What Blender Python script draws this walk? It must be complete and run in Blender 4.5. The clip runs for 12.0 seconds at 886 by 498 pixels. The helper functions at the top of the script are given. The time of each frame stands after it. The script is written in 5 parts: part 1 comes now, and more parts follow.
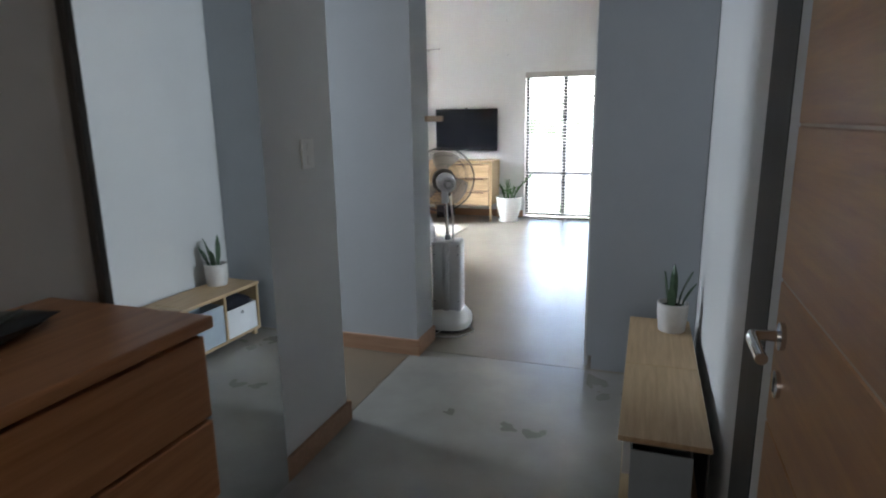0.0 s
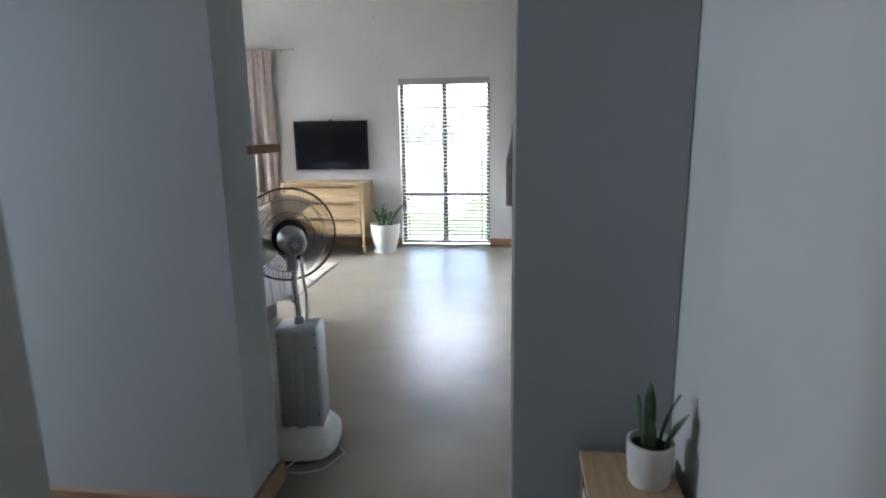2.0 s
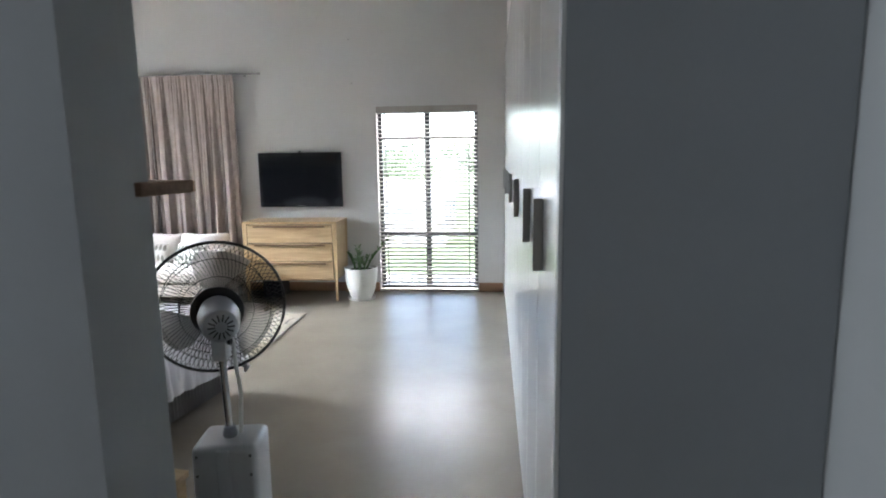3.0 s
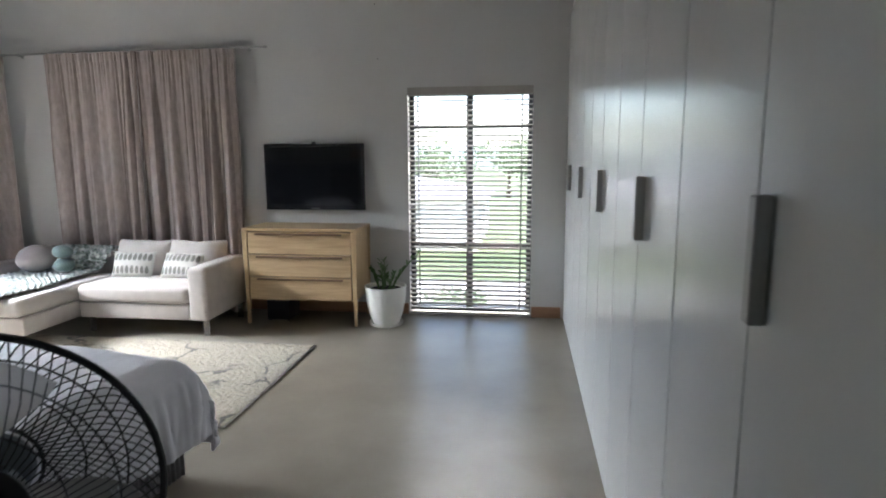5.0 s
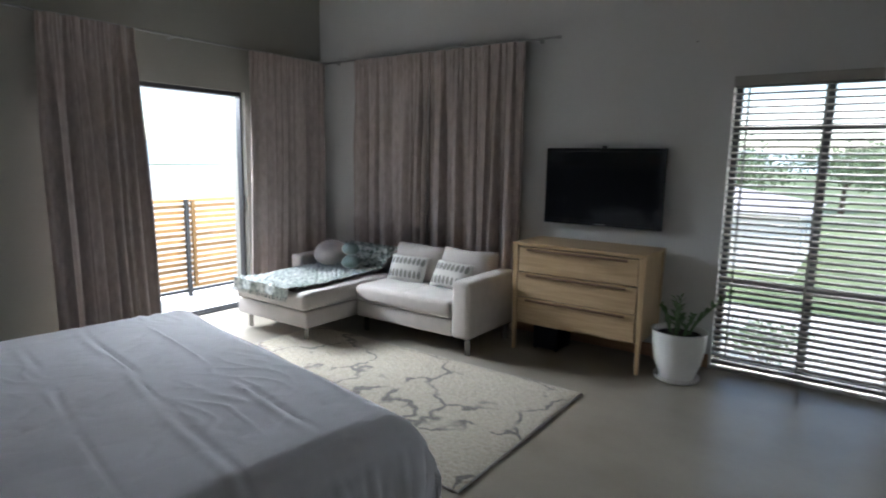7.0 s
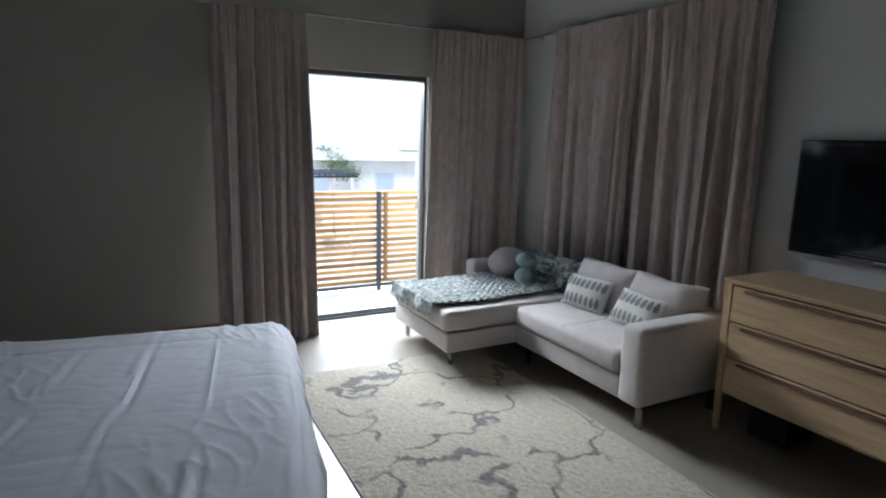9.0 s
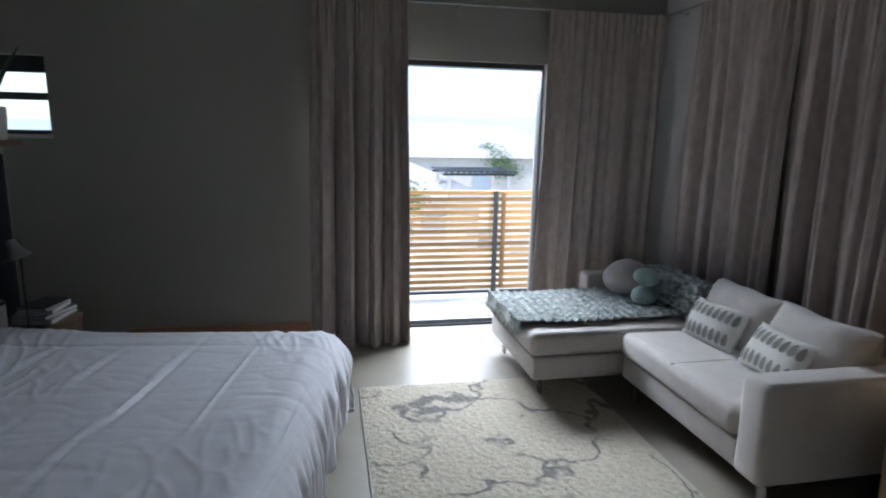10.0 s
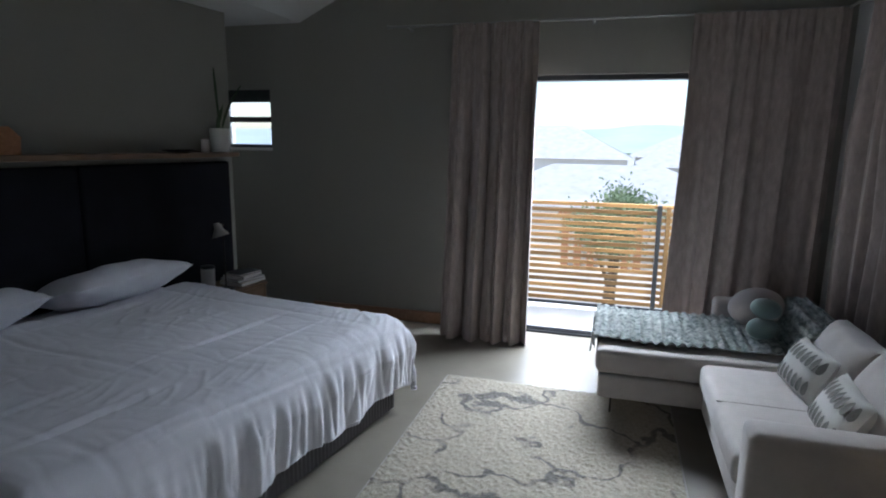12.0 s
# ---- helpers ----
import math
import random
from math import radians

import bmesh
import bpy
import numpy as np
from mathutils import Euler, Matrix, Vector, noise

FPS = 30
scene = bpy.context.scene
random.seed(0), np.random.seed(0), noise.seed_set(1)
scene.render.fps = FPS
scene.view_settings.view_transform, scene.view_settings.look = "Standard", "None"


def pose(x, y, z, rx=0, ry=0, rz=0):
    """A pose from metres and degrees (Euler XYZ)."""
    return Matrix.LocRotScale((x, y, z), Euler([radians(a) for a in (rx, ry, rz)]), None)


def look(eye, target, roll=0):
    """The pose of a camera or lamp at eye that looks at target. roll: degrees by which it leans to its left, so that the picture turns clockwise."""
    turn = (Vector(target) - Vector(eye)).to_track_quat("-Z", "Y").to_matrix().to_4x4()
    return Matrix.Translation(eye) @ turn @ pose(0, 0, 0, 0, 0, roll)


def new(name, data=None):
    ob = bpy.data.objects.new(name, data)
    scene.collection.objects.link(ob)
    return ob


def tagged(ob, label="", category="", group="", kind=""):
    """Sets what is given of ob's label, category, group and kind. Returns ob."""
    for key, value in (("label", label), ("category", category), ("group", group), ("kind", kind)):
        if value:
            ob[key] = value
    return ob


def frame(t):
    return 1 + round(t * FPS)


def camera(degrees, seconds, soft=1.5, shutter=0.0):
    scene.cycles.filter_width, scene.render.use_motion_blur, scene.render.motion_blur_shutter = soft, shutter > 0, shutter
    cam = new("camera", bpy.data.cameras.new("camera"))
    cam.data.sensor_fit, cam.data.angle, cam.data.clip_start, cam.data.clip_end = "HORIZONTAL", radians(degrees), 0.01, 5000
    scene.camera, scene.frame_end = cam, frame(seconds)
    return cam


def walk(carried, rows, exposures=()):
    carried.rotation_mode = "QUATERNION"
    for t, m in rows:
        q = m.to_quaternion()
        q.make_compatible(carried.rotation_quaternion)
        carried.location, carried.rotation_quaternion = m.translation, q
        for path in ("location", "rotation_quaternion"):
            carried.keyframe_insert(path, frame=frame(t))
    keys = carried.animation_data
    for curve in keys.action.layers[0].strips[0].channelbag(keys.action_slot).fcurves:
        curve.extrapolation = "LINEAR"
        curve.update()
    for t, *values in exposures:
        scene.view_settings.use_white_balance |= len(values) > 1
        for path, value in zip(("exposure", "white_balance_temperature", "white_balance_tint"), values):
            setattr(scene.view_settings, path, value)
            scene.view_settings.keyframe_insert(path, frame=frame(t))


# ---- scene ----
cam = camera(74.4, 12.0, soft=1.9, shutter=0.4)
ROWS = [
    (0.0, 0.000, 0.000, 1.473, 19.13, -12.43, 0.86),
    (0.5, -0.073, 0.228, 1.511, 15.69, -12.54, 1.02),
    (1.0, -0.154, 0.539, 1.539, 12.30, -12.92, 0.96),
    (1.5, -0.222, 0.877, 1.549, 9.07, -13.01, 0.99),
    (2.0, -0.294, 1.285, 1.572, 6.86, -12.07, 0.85),
    (2.5, -0.374, 1.693, 1.568, 5.78, -9.71, 0.83),
    (3.0, -0.442, 2.093, 1.552, 4.76, -8.86, 0.79),
    (5.0, -0.680, 3.362, 1.494, 7.84, -8.83, 0.30),
    (5.5, -0.741, 3.577, 1.493, 14.25, -8.66, -0.06),
    (6.0, -0.823, 3.760, 1.503, 21.02, -8.57, -0.37),
    (6.5, -0.889, 3.977, 1.515, 28.42, -8.56, -0.71),
    (7.0, -0.950, 4.163, 1.532, 35.66, -8.79, -0.98),
    (7.5, -1.026, 4.419, 1.552, 42.80, -9.21, -1.26),
    (9.5, -1.245, 5.776, 1.580, 70.19, -10.73, -1.21),
    (10.0, -1.399, 6.082, 1.568, 78.99, -10.93, -1.05),
    (10.5, -1.469, 6.382, 1.563, 87.50, -10.92, -0.95),
    (11.0, -1.427, 6.675, 1.567, 95.14, -11.08, -0.77),
    (11.5, -1.286, 6.994, 1.589, 101.36, -10.87, -0.75),
    (12.0, -1.145, 7.290, 1.614, 106.50, -10.48, -0.77),
]
EXPOSURES = [(0.0, 4.12, 6200, 13), (1.5, 3.86, 6100, 12), (2.5, 3.48, 6150, 12), (3.2, 3.3, 6300, 12), (5.0, 2.54, 6350, 12), (6.0, 2.10, 6300, 11),
             (7.5, 1.42, 6050, 10), (9.5, 1.22, 5900, 10), (10.5, 0.97, 5800, 10), (12.0, 0.90, 5800, 10)]
walk(cam, [(t, pose(x, y, z, 90 + pitch, roll, yaw)) for t, x, y, z, yaw, pitch, roll in ROWS], EXPOSURES)

# ---- world and sun: bright hazy day ----
SUN_ELEVATION, SUN_FROM = 60, 135
world = bpy.data.worlds.new("sky")
scene.world = world
world.use_nodes = True
wn = world.node_tree.nodes
sky = wn.new("ShaderNodeTexSky")
sky.sky_type = "NISHITA"
sky.sun_disc = False
sky.sun_elevation = radians(SUN_ELEVATION)
sky.sun_rotation = radians(SUN_FROM)
sky.dust_density = 1.0
sky.air_density = 1.0
wn["Background"].inputs["Strength"].default_value = 0.15
world.node_tree.links.new(sky.outputs[0], wn["Background"].inputs["Color"])
sun_data = bpy.data.lights.new("sun", "SUN")
sun_data.energy = 2.2
sun_data.angle = radians(12)
sun_data.color = (1.0, 0.95, 0.88)
sun = new("sun", sun_data)
a, e = radians(SUN_FROM), radians(SUN_ELEVATION)
sun.matrix_world = look((math.sin(a) * math.cos(e) * 20, math.cos(a) * math.cos(e) * 20, math.sin(e) * 20), (0, 0, 0))


def area_lamp(name, at, target, w, h, watts, color=(0.90, 0.95, 1.0)):
    """Stands in for the sky's light at an opening; also used as added fill."""
    d = bpy.data.lights.new(name, "AREA")
    d.shape, d.size, d.size_y, d.energy, d.color = "RECTANGLE", w, h, watts, color
    o = new(name, d)
    o.matrix_world = look(at, target)
    return o


area_lamp("balcony_sky", (-7.7, 8.2, 3.0), (-3.3, 5.7, 0.6), 5.6, 1.2, 740)
area_lamp("window_sky", (-1.2, 10.5, 3.7), (-1.2, 7.6, 0.5), 2.4, 1.8, 175, (1.0, 0.98, 0.94))
area_lamp("side_window_sky", (-5.04, 2.82, 1.6), (-1.0, 2.72, 1.45), 0.7, 1.1, 5.6, (0.80, 0.91, 1.0))
# warm fill added behind the camera to brighten the chest and door
area_lamp("passage_fill", (-0.45, -2.14, 1.7), (-0.45, 1.0, 1.0), 0.6, 0.5, 0.50, (1.0, 0.92, 0.82))


# ---- materials ----
def mat(name, color, rough=0.6, metal=0.0, var=0.12, scale=6.0, fine=120.0, bump=0.05, spec=0.5, stretch=(1, 1, 1), tint=None, sheen=0.0, rough_var=0.08, island=0.0, dist=0.002, soft=False):
    m = bpy.data.materials.new(name)
    m.use_nodes = True
    nt = m.node_tree
    b = nt.nodes["Principled BSDF"]
    tc = nt.nodes.new("ShaderNodeTexCoord")
    mp = nt.nodes.new("ShaderNodeMapping")
    mp.inputs["Scale"].default_value = stretch
    nt.links.new(tc.outputs["Object"], mp.inputs["Vector"])
    n1 = nt.nodes.new("ShaderNodeTexNoise")
    n1.inputs["Scale"].default_value = scale
    n1.inputs["Detail"].default_value = 4 if soft else 6
    n1.inputs["Roughness"].default_value = 0.55 if soft else 0.6
    n2 = nt.nodes.new("ShaderNodeTexNoise")
    n2.inputs["Scale"].default_value = fine
    n2.inputs["Detail"].default_value = 3
    for n in (n1, n2):
        nt.links.new(mp.outputs[0], n.inputs["Vector"])
    ramp = nt.nodes.new("ShaderNodeValToRGB")
    c = Vector(color)
    lo = c * (1 - var)
    hi = Vector(tint) if tint else c * (1 + var)
    ramp.color_ramp.elements[0].position, ramp.color_ramp.elements[1].position = (0.2, 0.8) if soft else (0.3, 0.7)
    ramp.color_ramp.elements[0].color, ramp.color_ramp.elements[1].color = (*lo, 1), (*hi, 1)
    nt.links.new(n1.outputs["Fac"], ramp.inputs["Fac"])
    mix = nt.nodes.new("ShaderNodeMix")
    mix.data_type, mix.blend_type = "RGBA", "MULTIPLY"
    mix.inputs["Factor"].default_value = min(1.0, var * 1.5)
    nt.links.new(ramp.outputs["Color"], mix.inputs["A"])
    nt.links.new(n2.outputs["Color"], mix.inputs["B"])
    out = mix.outputs["Result"]
    # grey fine grain, not coloured
    bw = nt.nodes.new("ShaderNodeRGBToBW")
    nt.links.new(n2.outputs["Color"], bw.inputs[0])
    br = nt.nodes.new("ShaderNodeMapRange")
    br.inputs["From Min"].default_value, br.inputs["From Max"].default_value = (0.1, 0.9) if soft else (0.3, 0.7)
    br.inputs["To Min"].default_value, br.inputs["To Max"].default_value = (0.93, 1.04) if soft else (0.75, 1.15)
    nt.links.new(bw.outputs[0], br.inputs["Value"])
    nt.links.new(br.outputs[0], mix.inputs["B"])
    if island:
        oi = nt.nodes.new("ShaderNodeObjectInfo")
        hs = nt.nodes.new("ShaderNodeHueSaturation")
        mr = nt.nodes.new("ShaderNodeMapRange")
        mr.inputs["To Min"].default_value, mr.inputs["To Max"].default_value = 1 - island, 1 + island
        nt.links.new(oi.outputs["Random"], mr.inputs["Value"])
        nt.links.new(mr.outputs[0], hs.inputs["Value"])
        nt.links.new(out, hs.inputs["Color"])
        out = hs.outputs["Color"]
    nt.links.new(out, b.inputs["Base Color"])
    rr = nt.nodes.new("ShaderNodeMapRange")
    rr.inputs["To Min"].default_value, rr.inputs["To Max"].default_value = max(0.02, rough - rough_var), min(1, rough + rough_var)
    nt.links.new(n1.outputs["Fac"], rr.inputs["Value"])
    nt.links.new(rr.outputs[0], b.inputs["Roughness"])
    b.inputs["Metallic"].default_value = metal
    b.inputs["Specular IOR Level"].default_value = spec
    if sheen:
        b.inputs["Sheen Weight"].default_value = sheen
    if bump:
        bp = nt.nodes.new("ShaderNodeBump")
        bp.inputs["Strength"].default_value = bump
        bp.inputs["Distance"].default_value = dist
        nt.links.new(n2.outputs["Fac"], bp.inputs["Height"])
        nt.links.new(bp.outputs[0], b.inputs["Normal"])
    return m


def wood(name, dark, light, rough=0.45, axis=0, scale=3.0, gloss=0.4):
    s = [14.0, 14.0, 14.0]
    s[axis] = 0.9
    return mat(name, dark, rough=rough, var=0.1, scale=scale, fine=26, bump=0.06, stretch=tuple(s), tint=light, spec=gloss, island=0.05)


def fabric_prints(name, ground, ink, kind):
    """Cloth with a printed pattern: 'drops' in rows, or 'rug' with wandering lines."""
    m = mat(name, ground, rough=0.95, var=0.20, scale=55, fine=130, bump=0.8, spec=0.1, sheen=0.2, dist=0.008)
    nt = m.node_tree
    b = nt.nodes["Principled BSDF"]
    base = b.inputs["Base Color"].links[0].from_socket
    tc = nt.nodes.new("ShaderNodeTexCoord")
    mask = None
    if kind == "rug":
        n = nt.nodes.new("ShaderNodeTexNoise")
        n.inputs["Scale"].default_value = 4.0
        n.inputs["Detail"].default_value = 2.0
        add = nt.nodes.new("ShaderNodeVectorMath")
        add.operation = "MULTIPLY_ADD"
        add.inputs[1].default_value = (0.5, 0.5, 0.0)
        nt.links.new(tc.outputs["Object"], n.inputs["Vector"])
        nt.links.new(n.outputs["Color"], add.inputs[0])
        nt.links.new(tc.outputs["Object"], add.inputs[2])
        v = nt.nodes.new("ShaderNodeTexVoronoi")
        v.feature = "DISTANCE_TO_EDGE"
        v.inputs["Scale"].default_value = 1.8
        nt.links.new(add.outputs[0], v.inputs["Vector"])
        r = nt.nodes.new("ShaderNodeMapRange")
        r.inputs["From Min"].default_value, r.inputs["From Max"].default_value = 0.014, 0.036
        r.inputs["To Min"].default_value, r.inputs["To Max"].default_value = 1.0, 0.0
        nt.links.new(v.outputs["Distance"], r.inputs["Value"])
        n3 = nt.nodes.new("ShaderNodeTexNoise")
        n3.inputs["Scale"].default_value = 2.3
        nt.links.new(tc.outputs["Object"], n3.inputs["Vector"])
        r3 = nt.nodes.new("ShaderNodeMapRange")
        r3.inputs["From Min"].default_value, r3.inputs["From Max"].default_value = 0.41, 0.49
        nt.links.new(n3.outputs["Fac"], r3.inputs["Value"])
        mu = nt.nodes.new("ShaderNodeMath")
        mu.operation = "MULTIPLY"
        nt.links.new(r.outputs[0], mu.inputs[0])
        nt.links.new(r3.outputs[0], mu.inputs[1])
        mask = mu.outputs[0]
    mixn = nt.nodes.new("ShaderNodeMix")
    mixn.data_type = "RGBA"
    nt.links.new(mask, mixn.inputs["Factor"])
    nt.links.new(base, mixn.inputs["A"])
    mixn.inputs["B"].default_value = (*ink, 1)
    nt.links.new(mixn.outputs["Result"], b.inputs["Base Color"])
    return m


M_WALL = mat("wall_paint", (0.61, 0.605, 0.59), rough=0.75, var=0.03, scale=1.3, fine=60, bump=0.10, spec=0.3)
M_CEIL = mat("ceiling_paint", (0.66, 0.66, 0.65), rough=0.85, var=0.02, scale=1.0, fine=50, bump=0.06, spec=0.2)
# wall paint darkened to grey: the passage side's shade is in the colour
M_PASSAGE_SHADE = mat("passage_shaded_paint", (0.37, 0.38, 0.385), rough=0.78, var=0.04, scale=1.3, fine=60, bump=0.10, spec=0.3)
# olive grey; poor light on the bed and balcony walls is in its tone
M_HEADWALL = mat("olive_grey_darkened_paint", (0.33, 0.325, 0.285), rough=0.8, var=0.03, scale=1.3, fine=60, bump=0.10, spec=0.3)
M_FLOOR = mat("polished_screed", (0.225, 0.199, 0.158), rough=0.33, var=0.10, scale=2.1, fine=30, bump=0.02, spec=0.5, tint=(0.31, 0.281, 0.232), rough_var=0.05, soft=True)
M_FLOOR_HALL = mat("polished_screed_grey", (0.175, 0.165, 0.145), rough=0.29, var=0.12, scale=1.8, fine=30, bump=0.02, tint=(0.34, 0.325, 0.295), rough_var=0.06, soft=True)
M_FLOOR_SIDE = mat("polished_screed_brown", (0.15, 0.112, 0.075), rough=0.3, var=0.08, scale=2.0, fine=30, bump=0.02, tint=(0.19, 0.145, 0.10), soft=True)
M_SKIRT = wood("skirting_wood", (0.30, 0.165, 0.095), (0.37, 0.22, 0.135), rough=0.45)
M_WARD = mat("wardrobe_white", (0.70, 0.71, 0.70), rough=0.24, var=0.02, scale=2, fine=70, bump=0.02, spec=0.5, rough_var=0.04)
M_WARD_SIDE = mat("wardrobe_grey_panel", (0.36, 0.385, 0.41), rough=0.45, var=0.04, scale=2, fine=90, bump=0.03, spec=0.4)
M_DARK = mat("dark_timber", (0.035, 0.032, 0.028), rough=0.6, var=0.15, scale=4, stretch=(8, 8, 0.7))
M_HANDLE = mat("brushed_steel", (0.36, 0.36, 0.35), rough=0.42, metal=0.6, var=0.05, scale=8, stretch=(20, 20, 1))
# darker than the chrome: shade below the sofa is in this colour
M_LEGSTEEL = mat("shaded_leg_steel", (0.22, 0.21, 0.20), rough=0.25, metal=0.9, var=0.05, bump=0)
M_CHROME = mat("chrome", (0.6, 0.6, 0.6), rough=0.12, metal=1.0, var=0.03, bump=0)
M_ALU = mat("charcoal_aluminium", (0.045, 0.047, 0.052), rough=0.4, metal=0.3, var=0.08, scale=10, bump=0.02)
M_BLIND = mat("blind_slat_wood", (0.31, 0.305, 0.28), rough=0.5, var=0.12, scale=5, stretch=(1, 14, 14), island=0.06)
M_BLINDHEAD = mat("blind_headrail", (0.40, 0.37, 0.34), rough=0.55, var=0.08, scale=6)
M_OAK = wood("pale_oak", (0.46, 0.315, 0.165), (0.60, 0.43, 0.25), rough=0.42, axis=0)
M_OAK_V = wood("pale_oak_upright", (0.46, 0.315, 0.165), (0.60, 0.43, 0.25), rough=0.42, axis=2)
M_OAK_Y = wood("pale_oak_lengthwise", (0.45, 0.31, 0.17), (0.58, 0.42, 0.25), rough=0.42, axis=1)
M_CHEST = wood("brown_wood", (0.44, 0.20, 0.085), (0.56, 0.28, 0.135), rough=0.38, axis=1)
M_DOOR = wood("door_veneer", (0.42, 0.20, 0.07), (0.53, 0.28, 0.11), rough=0.4, axis=1)
M_SHELFWOOD = wood("shelf_wood", (0.20, 0.13, 0.085), (0.30, 0.20, 0.135), rough=0.55, axis=0)
M_SOFA = mat("sofa_weave", (0.52, 0.475, 0.44), rough=0.95, var=0.07, scale=10, fine=420, bump=0.35, spec=0.15, sheen=0.3)
M_CURTAIN = mat("curtain_weave", (0.44, 0.372, 0.342), rough=0.95, var=0.16, scale=30, fine=260, bump=0.35, spec=0.1, sheen=0.2, stretch=(1, 1, 0.35))
M_DUVET = mat("grey_cotton", (0.755, 0.75, 0.80), rough=0.85, var=0.05, scale=5, fine=500, bump=0.12, spec=0.2, sheen=0.15)
M_VALANCE = mat("ribbed_valance", (0.34, 0.33, 0.34), rough=0.95, var=0.06, scale=10, fine=300, bump=0.2, spec=0.1)
M_HEADBOARD = mat("black_headboard_cloth", (0.018, 0.018, 0.024), rough=0.9, var=0.15, scale=6, fine=300, bump=0.2, spec=0.15)
M_RUG = fabric_prints("rug_pile", (0.42, 0.375, 0.295), (0.15, 0.14, 0.125), "rug")
M_THROW = mat("chunky_green_knit", (0.17, 0.23, 0.215), rough=0.95, var=0.35, scale=24, fine=200, bump=0.5, spec=0.1, sheen=0.2, tint=(0.74, 0.76, 0.72), dist=0.006)
M_GREENVELVET = mat("sage_velvet", (0.19, 0.255, 0.24), rough=0.9, var=0.12, scale=12, spec=0.2, sheen=0.6)
M_BLUSH = mat("blush_cloth", (0.47, 0.41, 0.38), rough=0.95, var=0.07, scale=12, fine=350, bump=0.3, spec=0.1, sheen=0.3)
M_PRINTCLOTH = mat("white_cushion_cloth", (0.66, 0.64, 0.60), rough=0.95, var=0.05, scale=14, fine=350, bump=0.25, spec=0.1)
M_PRINTDOT = mat("grey_print", (0.28, 0.27, 0.25), rough=0.95, var=0.12, scale=18, fine=300, bump=0.1, spec=0.1)
M_CERAMIC = mat("white_ceramic", (0.72, 0.71, 0.68), rough=0.32, var=0.04, scale=9, fine=90, bump=0.03)
M_CONCRETEPOT = mat("pale_concrete_pot", (0.62, 0.60, 0.57), rough=0.7, var=0.08, scale=14, fine=120, bump=0.15)
M_GRIP = wood("dark_grip_wood", (0.13, 0.075, 0.04), (0.19, 0.11, 0.065), rough=0.5, axis=0)
M_SOIL = mat("soil", (0.030, 0.022, 0.016), rough=1.0, var=0.4, scale=40, fine=160, bump=0.8, dist=0.01)
M_LEAF = mat("succulent_leaf", (0.045, 0.095, 0.050), rough=0.42, var=0.35, scale=14, fine=60, bump=0.05, stretch=(1, 1, 3), tint=(0.085, 0.14, 0.075))
M_LEAF2 = mat("zz_leaf", (0.075, 0.15, 0.05), rough=0.4, var=0.3, scale=20, bump=0.04)
M_SILVER = mat("silver_plastic", (0.46, 0.48, 0.51), rough=0.40, metal=0.65, var=0.04, scale=6, bump=0.01, rough_var=0.03)
M_FANGREY = mat("grey_plastic", (0.22, 0.235, 0.26), rough=0.35, metal=0.2, var=0.05, bump=0.02)
M_FANWHITE = mat("pale_grey_plastic", (0.60, 0.61, 0.60), rough=0.35, var=0.04, bump=0.02)
M_BLACK = mat("black_plastic", (0.014, 0.014, 0.016), rough=0.4, var=0.1, bump=0.03)
M_SCREEN = mat("dark_screen_glass", (0.010, 0.011, 0.014), rough=0.07, var=0.05, bump=0, spec=0.5, rough_var=0.01)
M_WHITEPL = mat("white_plastic", (0.72, 0.71, 0.68), rough=0.35, var=0.02, bump=0.01)
M_PAPER = mat("white_card", (0.70, 0.70, 0.70), rough=0.8, var=0.04, scale=9, bump=0.05)
M_GREYBOX = mat("blue_grey_card", (0.36, 0.41, 0.45), rough=0.8, var=0.06, scale=9, bump=0.05)
M_BOOKS = [mat("book_cover_%s" % n, c, rough=0.55, var=0.08, scale=12) for n, c in (("cream", (0.55, 0.50, 0.42)), ("grey", (0.25, 0.25, 0.26)), ("white", (0.62, 0.61, 0.58)), ("dark", (0.05, 0.05, 0.06)))]
M_SLATWOOD = mat("balcony_slat_wood", (0.31, 0.165, 0.055), rough=0.55, var=0.15, scale=3, fine=26, bump=0.06, stretch=(14, 0.9, 14), tint=(0.45, 0.26, 0.10), spec=0.4, island=0.38)
M_BALCONY = mat("balcony_screed", (0.42, 0.41, 0.40), rough=0.8, var=0.1, scale=2, fine=40, bump=0.2)
M_PLASTER = mat("outside_plaster", (0.62, 0.59, 0.54), rough=0.9, var=0.06, scale=1.5, fine=30, bump=0.2)
M_ROOFTILE = mat("pale_roof", (0.50, 0.49, 0.49), rough=0.8, var=0.12, scale=2.0, fine=20, bump=0.2)
M_GRASS = mat("lawn", (0.12, 0.175, 0.065), rough=1.0, var=0.35, scale=0.25, fine=6, bump=0.4, tint=(0.19, 0.24, 0.11), dist=0.03)
# lightened so that the far trees' haze sits in the leaf colour
M_TREE = mat("foliage", (0.17, 0.25, 0.12), rough=0.8, var=0.4, scale=1.5, fine=8, bump=0.3, tint=(0.26, 0.33, 0.19))
M_BARK = mat("bark", (0.10, 0.075, 0.05), rough=0.95, var=0.3, scale=6, bump=0.5)
M_BRICK = mat("terracotta_wall", (0.36, 0.17, 0.09), rough=0.9, var=0.15, scale=3, fine=30, bump=0.2)
M_YARD = mat("pale_paving_and_haze", (0.55, 0.53, 0.47), rough=0.95, var=0.1, scale=0.3, fine=3, bump=0.2)
# pale blue base colour carries the distance haze
M_HILL = mat("haze_coloured_hills", (0.45, 0.52, 0.54), rough=1.0, var=0.1, scale=0.02, fine=0.2, bump=0)
